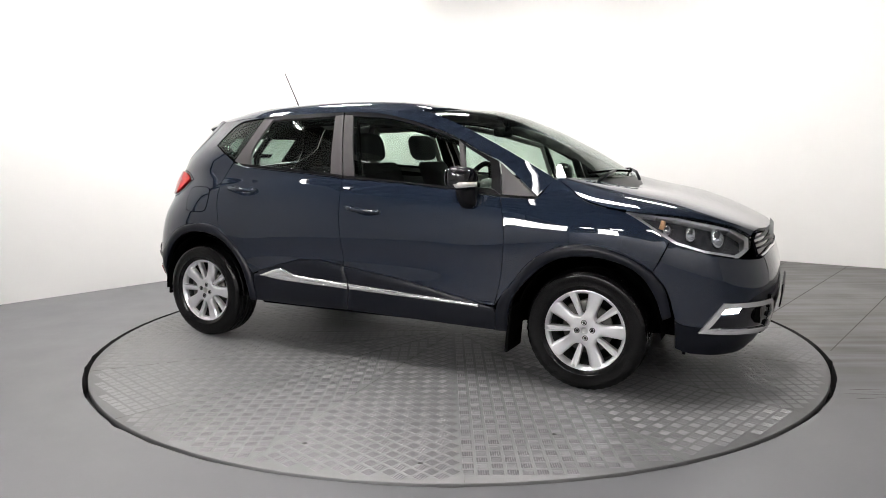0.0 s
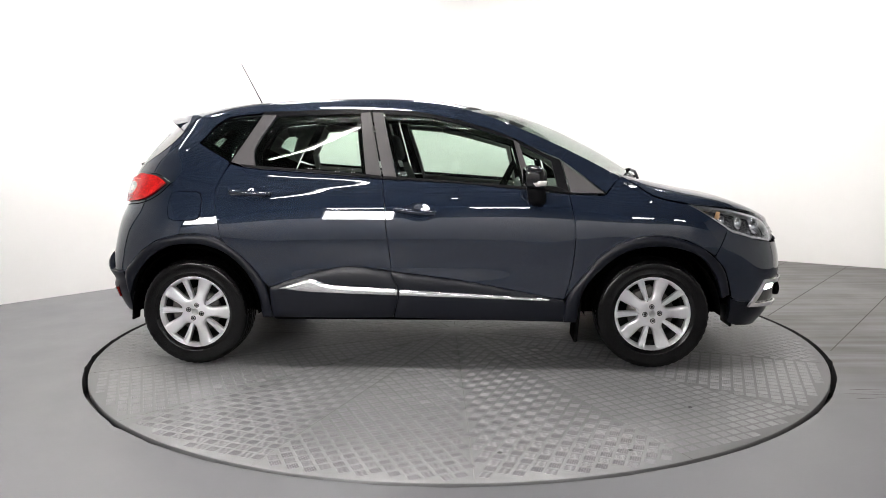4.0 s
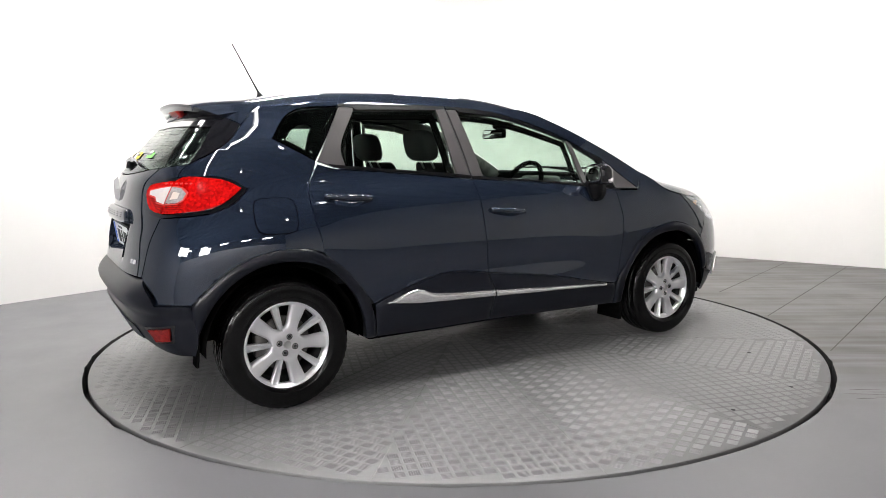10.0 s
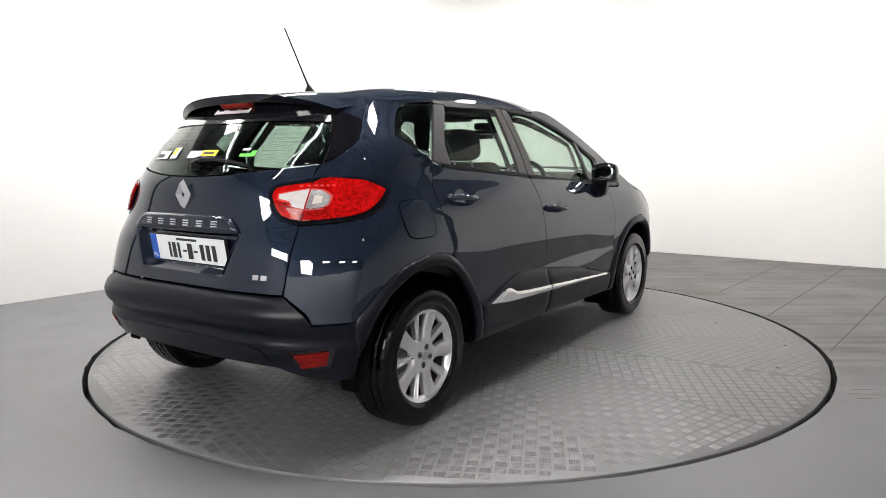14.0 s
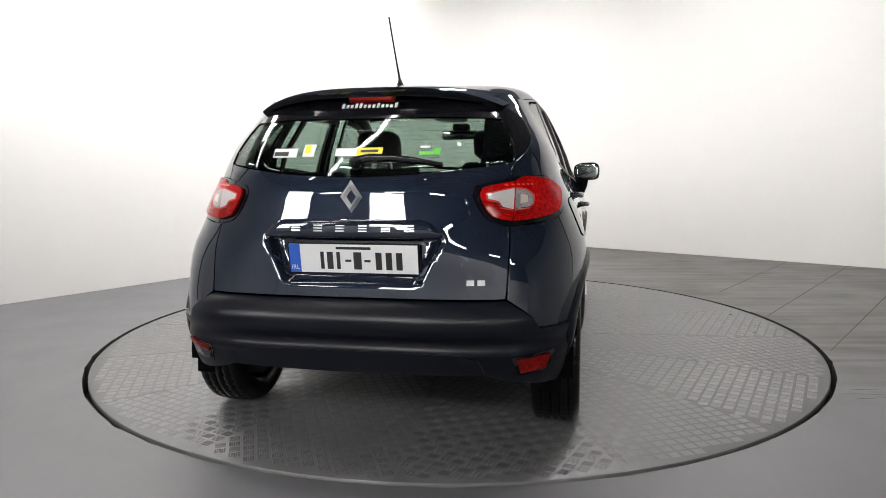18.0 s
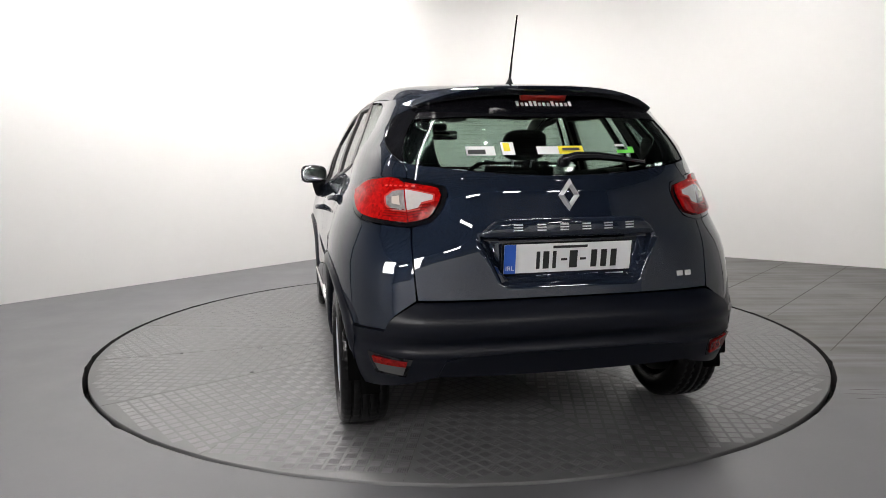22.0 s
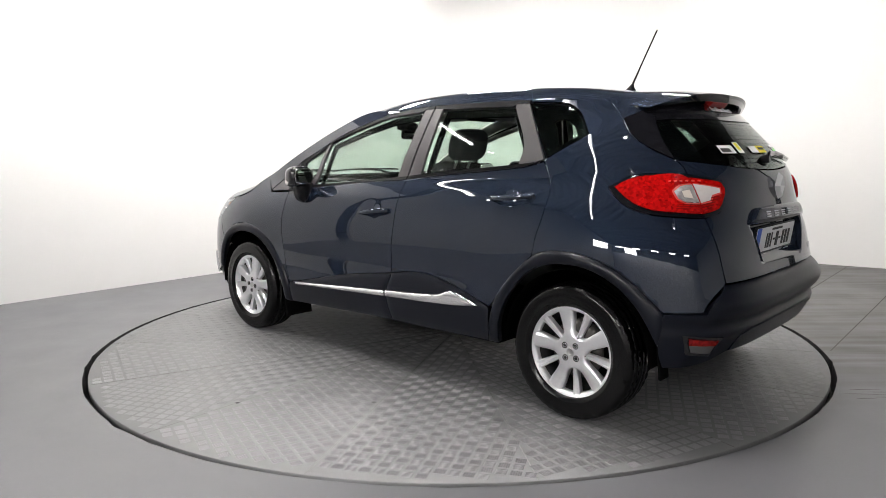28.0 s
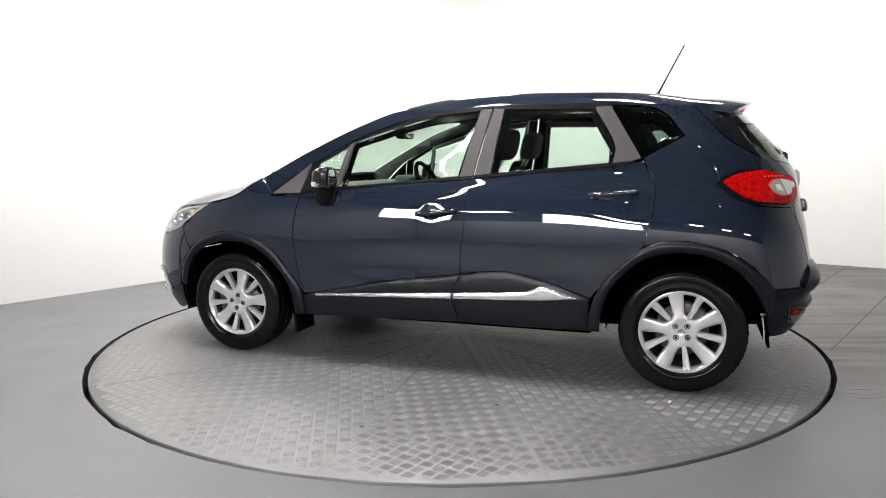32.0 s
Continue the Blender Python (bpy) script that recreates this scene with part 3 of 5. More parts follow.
def sheet(outline, fn=None, off=0.0, depth=0.016, gap=0.0025, step=0.06, corner=38, back=True, crown=0.0, round_in=0.02):
    """A panel of the surface fn within an outline, off metres proud of it and depth thick."""
    fn = fn or skin
    pts = smooth_outline(outline, corner)
    if gap:
        pts = inset(pts, gap)
    bm = bmesh.new()
    vs = [bm.verts.new((p.x, p.y, 0)) for p in pts]
    f = bm.faces.new(vs)
    f.normal_update()
    if f.normal.z < 0:
        bmesh.ops.reverse_faces(bm, faces=[f])
    xs, ys = [p.x for p in pts], [p.y for p in pts]
    for lo, hi, ax in ((min(xs), max(xs), 0), (min(ys), max(ys), 1)):
        k = int((hi - lo) / step)
        for i in range(1, k + 1):
            co, no = [0, 0, 0], [0, 0, 0]
            co[ax], no[ax] = lo + (hi - lo) * i / (k + 1), 1
            bmesh.ops.bisect_plane(bm, geom=bm.verts[:] + bm.edges[:] + bm.faces[:], dist=1e-6, plane_co=co, plane_no=no)
    bmesh.ops.remove_doubles(bm, verts=bm.verts, dist=2e-5)
    edge = [e for e in bm.edges if e.is_boundary]
    rise = {}
    if crown:
        A = np.array([(p.x, p.y) for p in pts])
        D = np.roll(A, -1, 0) - A
        L2 = np.maximum((D ** 2).sum(1), 1e-12)
        for v in bm.verts:
            q = np.array((v.co.x, v.co.y)) - A
            k = np.clip((q * D).sum(1) / L2, 0, 1)
            d = math.sqrt(((q - D * k[:, None]) ** 2).sum(1).min())
            rise[v] = crown * math.sqrt(max(0.0, 1 - (1 - min(1.0, d / round_in)) ** 2))
    h = 0.004
    nor = {}
    for v in bm.verts:
        u, z = v.co.x, v.co.y
        p = fn(u, z)
        n = (fn(u + h, z) - fn(u - h, z)).cross(fn(u, z + h) - fn(u, z - h))
        n = n.normalized() if n.length > 1e-12 else Vector((0, 0, 1))
        nor[v] = n
        v.co = p + n * (off + rise.get(v, 0.0))
    if depth:
        front = bm.faces[:]
        if back:
            d = bmesh.ops.duplicate(bm, geom=bm.verts[:] + bm.edges[:] + front)
            vm = {a: b for a, b in d["vert_map"].items() if isinstance(a, bmesh.types.BMVert) and a in nor}
            bf = [x for x in d["geom"] if isinstance(x, bmesh.types.BMFace)]
            for a, b in vm.items():
                b.co = a.co - nor[a] * depth
            bmesh.ops.reverse_faces(bm, faces=bf)
            for x in bf:
                x.material_index = 1
            for e in edge:
                a, b = e.verts
                q = bm.faces.new((a, b, vm[b], vm[a]))
                e.smooth = False
        else:
            r = bmesh.ops.extrude_edge_only(bm, edges=edge)
    bmesh.ops.recalc_face_normals(bm, faces=bm.faces)
    return bm


def pair(name, outline, m, parents, label="", inside=None, **kw):
    """The panel on the right side and its mirror image on the left. parents: one object for both, or a pair."""
    bm = sheet(outline, **kw)
    bl = mirrored(bm)
    pr = parents if isinstance(parents, tuple) else (parents, parents)
    mats = [m, inside or (m if m in (GLASS, GLASS_R, CLEAR) else TRIM)]
    return part(name, bm, mats, pr[0], label), part(name, bl, mats, pr[1], label)


car = tagged(new("car"), "dark blue-grey five-door crossover car on the turntable", "car")


def mirror_u(pts):
    """Outline points of the right side, round the tail on the left."""
    return [(2 * (XMR - KU * math.pi / 2) - u, z) for u, z in pts]


def SP(pts):
    return [(S(x, z), z) for x, z in pts]


def RP(pts):
    return [(R(y, z), z) for y, z in pts]


def FP(pts):
    return [(F(y, z), z) for y, z in pts]


RAIL = curve([(-1.40, 1.415), (-1.2, 1.445), (-1.05, 1.456), (-.9, 1.461), (-.6, 1.466), (-.28, 1.466), (-.1, 1.457), (.06, 1.437), (.25, 1.387), (.476, 1.312), (.70, 1.206), (.79, 1.165)])
ROOFC = curve([(-1.40, 1.486), (-1.3, 1.500), (-1.1, 1.525), (-.7, 1.543), (-.4, 1.549), (-.1, 1.543), (.1, 1.526), (.3, 1.491), (.42, 1.463)])
ROOF_FRONT, ROOF_REAR = .20, -1.30


def roof_fn(u, v):
    """u 0 at the tail to 1 at the windscreen, v -1 right to 1 left."""
    c = 1 - min(1, v * v)
    x0, x1 = ROOF_REAR - .10 * c, ROOF_FRONT + .20 * c
    x = x0 + (x1 - x0) * u
    zr = RAIL(x)
    y = side_y(x, zr)
    return Vector((x, v * y, zr + (ROOFC(x) - zr) * (.88 * (1 - abs(v) ** (13 - 4 * step01((u - .40) / .55) - 6 * step01((.3 - u) / .3))) + .12 * (1 - v * v))))


APIL = curve([(0, .20), (.1, .30), (.35, .560), (.65, .85), (1, 1.12)])
APILZ = curve([(0, 1.462), (.1, 1.448), (.35, 1.352), (.65, 1.215), (1, 1.072)])


def screen_fn(s, v):
    """Windscreen: s 0 at the roof to 1 at the cowl."""
    x, z = APIL(s), APILZ(s)
    y = side_y(x, z) - .035
    c = 1 - min(1, v * v)
    return Vector((x + (.20 + .02 * s) * c, v * y, z + (.018 - .035 * s + .10 * s * (1 - s)) * c))


HEX = curve([(0, 1.13), (.15, 1.20), (.3, 1.30), (.5, 1.49), (.75, 1.78), (.9, 1.95), (1, 2.03)])
HEZ = curve([(0, 1.072), (.15, 1.028), (.3, .962), (.5, .918), (.75, .884), (.9, .836), (1, .785)])
HCX = curve([(0, 1.33), (.3, 1.50), (.5, 1.66), (.75, 1.90), (.9, 2.03), (1, 2.10)])


SHZ = curve([(1.10, 1.082), (1.153, 1.075), (1.308, 1.041), (1.483, 1.003), (1.676, .963), (1.844, .907), (2.0, .842), (2.10, .800)])


def hood_fn(u, v):
    """The hood: shoulders that rise steeply from the edges to a soft ridge, and a slightly lower middle."""
    ex, ez = HEX(u), HEZ(u)
    ey = side_y(ex, ez)
    w = abs(v)
    x = ex + (HCX(u) - ex) * (1 - v * v)
    k = max(0.0, 1 - ((w - .62) / .378) ** 2) ** .6 if w > .62 else 1.0
    middle = .016 * max(0.0, 1 - (w / .60) ** 2) ** 2 * (1 - u)
    return Vector((x, v * ey, ez + (SHZ(x) - ez) * k - middle))


def grid(fn, u0, u1, v0, v1, nu, nv, thick=0.015, off=0.0):
    """A whole rectangle of a surface, as a closed shell."""
    bm = bmesh.new()
    top, bot = [], []
    h = 0.003
    for i in range(nu + 1):
        a, b = [], []
        for j in range(nv + 1):
            u, v = u0 + (u1 - u0) * i / nu, v0 + (v1 - v0) * j / nv
            p = fn(u, v)
            vv = max(-1 + h, min(1 - h, v))
            n = (fn(u + h, vv) - fn(u - h, vv)).cross(fn(u, vv + h) - fn(u, vv - h)).normalized()
            if n.z < 0:
                n = -n
            a.append(bm.verts.new(p + n * off))
            b.append(bm.verts.new(p + n * (off - thick)))
        top.append(a)
        bot.append(b)
    for i in range(nu):
        for j in range(nv):
            bm.faces.new((top[i][j], top[i + 1][j], top[i + 1][j + 1], top[i][j + 1]))
            bm.faces.new((bot[i][j], bot[i][j + 1], bot[i + 1][j + 1], bot[i + 1][j])).material_index = 1
    loop = [(i, 0) for i in range(nu)] + [(nu, j) for j in range(nv)] + [(i, nv) for i in range(nu, 0, -1)] + [(0, j) for j in range(nv, 0, -1)]
    for k in range(len(loop)):
        a, b = loop[k], loop[(k + 1) % len(loop)]
        bm.faces.new((top[a[0]][a[1]], top[b[0]][b[1]], bot[b[0]][b[1]], bot[a[0]][a[1]]))
    bmesh.ops.recalc_face_normals(bm, faces=bm.faces)
    sharpen(bm, 50)
    return bm


# doors: outlines in metres from the middle of the wheelbase (x forward, z up)
SEAM = [(-.203, 1.064), (-.187, .969), (-.176, .815), (-.158, .658), (-.150, .553)]
SEAM_LOW = [(-.150, .549), (-.147, .531), (-.120, .467), (-.111, .425), (-.121, .370), (-.143, .284)]
REAR_EDGE = [(-.853, .462), (-.907, .526), (-.964, .604), (-1.048, .684), (-1.112, .741), (-1.128, .823), (-1.146, .897), (-1.157, .985), (-1.152, 1.043),
             (-1.116, 1.117), (-1.085, 1.160)]
DBOT_R = [(-.297, .574), (-.452, .575), (-.606, .540), (-.728, .504)]
DBOT_F = [(.730, .406), (.437, .466), (.242, .502), (.017, .532)]
FRONT_EDGE = [(.838, .976), (.855, .903), (.872, .791), (.868, .661), (.844, .498), (.815, .398)]
REAR_DOOR = SP(SEAM + DBOT_R + REAR_EDGE + [(-1.0, 1.138), (-.75, 1.115), (-.45, 1.090)])
FRONT_DOOR = SP(FRONT_EDGE + DBOT_F + list(reversed(SEAM)) + [(.2, 1.042), (.55, 1.008)])
rear_doors = pair("rear_door", REAR_DOOR, PAINT, car, step=.010)
front_doors = pair("front_door", FRONT_DOOR, PAINT, car, step=.010)
pair("door_cladding", SP([(-.850, .458)] + list(reversed(DBOT_R)) + SEAM_LOW + [(-.5, .281), (-.842, .286)]), CLAD, rear_doors, "dark satin lower door cladding", off=0.002, crown=.007, round_in=.05, step=.02)
pair("door_cladding", SP(list(reversed(SEAM_LOW)) + list(reversed(DBOT_F)) + [(.812, .392), (.823, .366), (.816, .262), (.35, .272)]), CLAD, front_doors,
     "dark satin lower door cladding", off=0.002, crown=.007, round_in=.05, step=.02)
pair("chrome_strip", SP([(-.79, .458), (-.612, .509), (-.516, .478), (-.118, .452), (-.118, .420), (-.608, .438)]), STRIP, rear_doors, "bright chrome strip", off=0.016, depth=.012, gap=0, crown=.009, round_in=.016, step=.008)
pair("chrome_strip", SP([(-.105, .451), (.731, .403), (.731, .390), (-.105, .419)]), STRIP, front_doors, "bright chrome strip", off=0.016, depth=.012, gap=0, crown=.009, round_in=.016, step=.008)

# windows
QGLASS = [(-1.277, 1.284), (-1.207, 1.370), (-1.133, 1.420), (-1.058, 1.432), (-.925, 1.443), (-1.095, 1.182)]
RGLASS = [(-.830, 1.432), (-.353, 1.444), (-.306, 1.091), (-.932, 1.142), (-.943, 1.236)]
FGLASS = [(-.203, 1.438), (.058, 1.415), (.283, 1.359), (.538, 1.279), (.600, 1.020), (-.118, 1.078)]
TRIGLASS = [(.568, 1.256), (.745, 1.165), (.775, 1.03), (.640, 1.024)]


def ring_sheet(outer, inner, **kw):
    """A frame: the ground between two outlines, as one panel cut open along a thin slit."""
    o, i = list(outer), list(inner)
    # start both at the nearest pair of points
    best = min(((a, b) for a in range(len(o)) for b in range(len(i))), key=lambda ab: (Vector(o[ab[0]]) - Vector(i[ab[1]])).length)
    o = o[best[0]:] + o[:best[0]]
    i = i[best[1]:] + i[:best[1]]
    area = lambda q: sum(q[k - 1][0] * q[k][1] - q[k][0] * q[k - 1][1] for k in range(len(q)))
    if area(o) * area(i) > 0:
        i = [i[0]] + list(reversed(i[1:]))
    e = 1e-4
    return o + [(o[0][0] + e, o[0][1] + e)] + [(i[0][0] + e, i[0][1] + e)] + i[1:] + [i[0]]


pair("quarter_window", SP(QGLASS), GLASS_R, car, "dark tinted rear quarter window", off=-.004, depth=.004, gap=0)
pair("window_pane", SP(RGLASS), GLASS, rear_doors, "tinted door glass", off=-.010, depth=.004, gap=-.006)
pair("window_pane", SP(FGLASS), GLASS, front_doors, "tinted door glass", off=-.010, depth=.004, gap=-.006)
pair("corner_window", SP(TRIGLASS), GLASS, front_doors, "small corner pane", off=-.010, depth=.004, gap=-.006)
# trim inside the cabin, narrowing each opening
def inner_trim(glass, inner, off=-.045):
    bm0 = bmesh.new()
    n = len(glass)
    for k in range(n):
        j = (k + 1) % n
        q = sheet(SP([glass[k], glass[j], inner[j], inner[k]]), off=off, depth=.012, gap=-.001)
        me = bpy.data.meshes.new("t")
        q.to_mesh(me)
        q.free()
        bm0.from_mesh(me)
        bpy.data.meshes.remove(me)
    b2 = mirrored(bm0)
    part("window_surround", bm0, [TRIM, LINER], car, "dark inner window surround")
    part("window_surround", b2, [TRIM, LINER], car, "dark inner window surround")


inner_trim([(-.845, 1.445), (-.34, 1.455), (-.29, 1.07), (-.95, 1.12), (-.965, 1.236)], [(-.815, 1.405), (-.37, 1.415), (-.325, 1.095), (-.915, 1.140), (-.920, 1.236)])
inner_trim([(-.215, 1.45), (.058, 1.428), (.283, 1.37), (.555, 1.285), (.61, 1.0), (-.11, 1.05)], [(-.19, 1.420), (.055, 1.395), (.275, 1.342), (.53, 1.266), (.588, 1.025), (-.10, 1.080)])
inner_trim([(-1.30, 1.284), (-1.22, 1.385), (-1.135, 1.432), (-1.058, 1.442), (-.90, 1.455), (-1.095, 1.165)], [(-1.215, 1.293), (-1.175, 1.345), (-1.13, 1.372), (-1.085, 1.372), (-1.065, 1.36), (-1.125, 1.235)], -.03)
# pillar covers and window frames
pair("pillar_cover", SP([(-.918, 1.445), (-.838, 1.445), (-.838, 1.432), (-.948, 1.240), (-.936, 1.140), (-1.02, 1.148), (-1.045, 1.160), (-1.085, 1.172)]), APPL, rear_doors, "satin grey pillar film", off=-.001)
pair("pillar_cover", SP([(-.345, 1.450), (-.283, 1.451), (-.205, 1.074), (-.298, 1.082)]), APPL, rear_doors, "satin grey pillar film", off=-.001)
pair("pillar_cover", SP([(-.277, 1.451), (-.210, 1.448), (-.120, 1.072), (-.199, 1.074)]), APPL, front_doors, "satin grey pillar film", off=-.001)
pair("window_divider", SP([(.535, 1.285), (.570, 1.262), (.645, 1.020), (.600, 1.014)]), APPL, front_doors, off=-.001)
pair("window_frame", SP([(-.920, 1.462), (-.6, 1.467), (-.283, 1.467), (-.283, 1.449), (-.353, 1.444), (-.830, 1.432), (-.838, 1.444), (-.918, 1.445)]), BLACK, rear_doors, "black window frame", off=0, gap=.001)
pair("window_frame", SP([(-.277, 1.467), (-.1, 1.457), (.06, 1.437), (.25, 1.387), (.476, 1.312), (.70, 1.206), (.795, 1.165), (.842, .985), (.775, 1.022), (.745, 1.158), (.568, 1.256), (.538, 1.279), (.283, 1.359), (.058, 1.415), (-.203, 1.438), (-.21, 1.449), (-.277, 1.451)]),
     BLACK, front_doors, "black window frame", off=0, gap=.001)
pair("belt_moulding", SP([(-1.035, 1.160), (-.94, 1.150), (-.306, 1.097), (-.205, 1.086), (-.205, 1.068), (-.45, 1.092), (-.75, 1.117), (-1.0, 1.140)]), BLACK, rear_doors, off=.002, gap=0.001, depth=.01)
pair("belt_moulding", SP([(-.199, 1.084), (-.118, 1.079), (.600, 1.022), (.775, 1.018), (.838, .984), (.55, 1.009), (.2, 1.043), (-.199, 1.066)]), BLACK, front_doors, off=.002, gap=0.001, depth=.01)
pair("mirror_sail", SP([(.803, 1.160), (1.037, .978), (.845, .984)]), APPL, car, "grey triangular panel ahead of the door", off=.001, gap=.003)

# roof, pillars, screen
roof = part("roof", grid(lambda u, s: roof_fn(u, math.sin(s * math.pi / 2)), 0, 1, -1, 1, 26, 64, 0.02), [PAINT, LINER], car)
AP_TOP = [(APIL(s), APILZ(s)) for s in (0, .12, .25, .4, .55, .7, .85, 1)]
AP_LOW = [(.795, 1.168), (.70, 1.210), (.476, 1.316), (.25, 1.391), (.06, 1.441), (-.02, 1.4465)]
pair("windscreen_pillar", SP([(.0, 1.449), (.10, 1.455)] + AP_TOP + [(1.04, .984)] + AP_LOW), PAINT, car, inside=LINER, gap=.001, depth=.04)
part("windscreen", grid(screen_fn, .02, .985, -1, 1, 12, 20, .005), [GLASS, GLASS], car, "large raked windscreen")
part("windscreen_band", grid(lambda s, v: screen_fn(s, v) - Vector((0, 0, .008)), .0, .10, -1, 1, 3, 20, .004), [GLOSSB, TRIM], car)
part("cowl", grid(lambda s, v: screen_fn(.96 + .20 * s, v) - Vector((0, 0, .012)), 0, 1, -1.02, 1.02, 4, 20, .02), [BLACK, BLACK], car, "black plastic scuttle panel")
part("hood", grid(hood_fn, 0, 1, -.996, .996, 30, 60, 0.02), [PAINT, TRIM], car)

# quarter panels with the rear pillar, down to the bumper
TG_SEAM = RP([(-.600, 1.105)]) + SP([(-1.685, 1.138), (-1.654, 1.166), (-1.616, 1.186), (-1.553, 1.220), (-1.474, 1.274), (-1.408, 1.350), (-1.350, 1.410), (-1.312, 1.441)])
TAIL_TOP = [(-1.435, 1.052), (-1.50, 1.092), (-1.57, 1.108)]
TAIL_BOT = [(-1.60, .945), (-1.50, .990)]
QUARTER = (SP([(-1.090, 1.166), (-1.10, 1.178), (-1.284, 1.283), (-1.212, 1.376), (-1.136, 1.427), (-1.06, 1.440), (-.925, 1.449), (-.92, 1.461), (-1.05, 1.456), (-1.2, 1.445), (-1.30, 1.441)])
           + list(reversed(TG_SEAM)) + SP(list(reversed(TAIL_TOP))) + SP(list(reversed(TAIL_BOT)))
           + RP([(-.66, .925), (-.600, .922), (-.604, .80), (-.600, .70), (-.598, .655), (-.69, .585)]) + SP([(-1.849, .545), (-1.718, .545), (-1.671, .597), (-1.581, .678), (-1.483, .734), (-1.363, .764), (-1.261, .771), (-1.161, .756), (-1.112, .738)])
           + SP(list(reversed(REAR_EDGE[5:10]))[::-1]))
pair("quarter_panel", QUARTER, PAINT, car, depth=.02)
part("fuel_flap", sheet(SP([(-1.428, .965), (-1.418, .993), (-1.39, 1.004), (-1.27, 1.004), (-1.243, .993), (-1.233, .965), (-1.233, .885), (-1.243, .857), (-1.27, .846), (-1.39, .846), (-1.418, .857), (-1.428, .885)]), off=.0025, depth=.004, gap=.002), [PAINT, TRIM], car, "flush fuel filler flap")
part("flap_gap", sheet(SP([(-1.430, .965), (-1.420, .995), (-1.39, 1.006), (-1.27, 1.006), (-1.241, .995), (-1.231, .965), (-1.231, .885), (-1.241, .855), (-1.27, .844), (-1.39, .844), (-1.420, .855), (-1.430, .885)]), off=.0008, depth=.003, gap=0), [TRIM, TRIM], car)
# fenders
FENDER = SP(list(reversed(FRONT_EDGE)) + [(1.030, .970), (1.045, .978), (1.112, 1.070), (1.135, 1.068), (1.20, 1.026), (1.30, .960), (1.40, .932), (1.49, .914), (1.63, .832), (1.70, .785), (1.63, .635), (1.574, .672), (1.453, .728),
            (1.325, .752), (1.204, .742), (1.103, .706), (1.004, .636), (.922, .536), (.854, .450)])
pair("front_wing", FENDER, PAINT, car)
# arch cladding
RA_O = [(-.842, .286), (-.855, .40), (-.893, .510), (-.949, .588), (-1.048, .684), (-1.161, .754), (-1.261, .769), (-1.363, .762), (-1.483, .732), (-1.581, .676), (-1.671, .595), (-1.718, .541)]
RA_I = [(-1.700, .40), (-1.655, .50), (-1.616, .560), (-1.537, .638), (-1.426, .697), (-1.308, .714), (-1.193, .702), (-1.079, .650), (-.967, .530), (-.912, .402), (-.90, .286)]
pair("arch_cladding", SP(RA_O + RA_I), CLAD, car, "dark satin wheel arch cladding", off=.003, depth=.03, gap=0, corner=50, crown=.013, round_in=.028, step=.013)
FA_O = [(.816, .262), (.823, .366), (.854, .448), (.922, .534), (1.004, .634), (1.103, .704), (1.204, .740), (1.325, .750), (1.453, .726), (1.574, .670), (1.678, .565), (1.72, .42)]
FA_I = [(1.68, .40), (1.64, .52), (1.557, .628), (1.419, .684), (1.276, .692), (1.140, .660), (1.023, .574), (.930, .462), (.895, .36), (.89, .262)]
pair("arch_cladding", SP(FA_O + FA_I), CLAD, car, "dark satin wheel arch cladding", off=.003, depth=.03, gap=0, corner=50, crown=.013, round_in=.028, step=.013)

# tailgate
TG_HALF = TG_SEAM[:3] + RP([(-.53, 1.154), (-.438, 1.143), (-.228, 1.121), (0, 1.113)])
TG_LOW = RP([(-.596, .655), (-.600, .70), (-.604, .80), (-.600, .922), (-.525, .942), (-.485, .99), (-.462, 1.04), (-.47, 1.075)])
TAILGATE = TG_HALF + mirror_u(TG_HALF)[::-1][1:] + mirror_u(TG_LOW)[::-1] + RP([(0, .655)]) + TG_LOW
tailgate = part("tailgate", sheet(TAILGATE, depth=.02, step=.014), [PAINT, TRIM], car)
GLASS_EDGE = SP([(-1.489, 1.405), (-1.53, 1.335), (-1.57, 1.275), (-1.655, 1.170)])
GLASS_LOW = RP([(-.53, 1.159), (-.438, 1.148), (-.228, 1.126), (0, 1.118)])
REARGLASS = RP([(-.20, 1.352)]) + GLASS_EDGE[1:] + GLASS_LOW + mirror_u(GLASS_EDGE[1:] + GLASS_LOW[:-1])[::-1] + RP([(.20, 1.352)])
part("rear_window", sheet(REARGLASS, off=-.003, depth=.005, gap=0), [GLASS_R, GLASS_R], tailgate, "tinted rear window with heater lines")
# gloss black band and side blades round the rear glass
BAND = RP([(0, 1.462), (-.25, 1.458), (-.43, 1.438)]) + SP([(-1.487, 1.408), (-1.527, 1.340)]) + RP([(-.30, 1.348), (0, 1.346)])
part("glass_band", sheet(BAND + mirror_u(BAND[1:-1])[::-1], off=.001, depth=.008, gap=0, step=.04), [GLOSSB, TRIM], tailgate, "gloss black band under the spoiler")
pair("side_blade", TG_SEAM[2:7] + SP([(-1.487, 1.405), (-1.53, 1.335), (-1.585, 1.255)]), GLOSSB, tailgate, "gloss black side blade", off=.002, depth=.012, gap=.0015)
pair("spoiler_side", SP([(-1.312, 1.441), (-1.350, 1.410), (-1.408, 1.350), (-1.487, 1.405), (-1.500, 1.430), (-1.42, 1.447), (-1.34, 1.450)]), PAINT, tailgate, off=.002, depth=.02, gap=.0015)
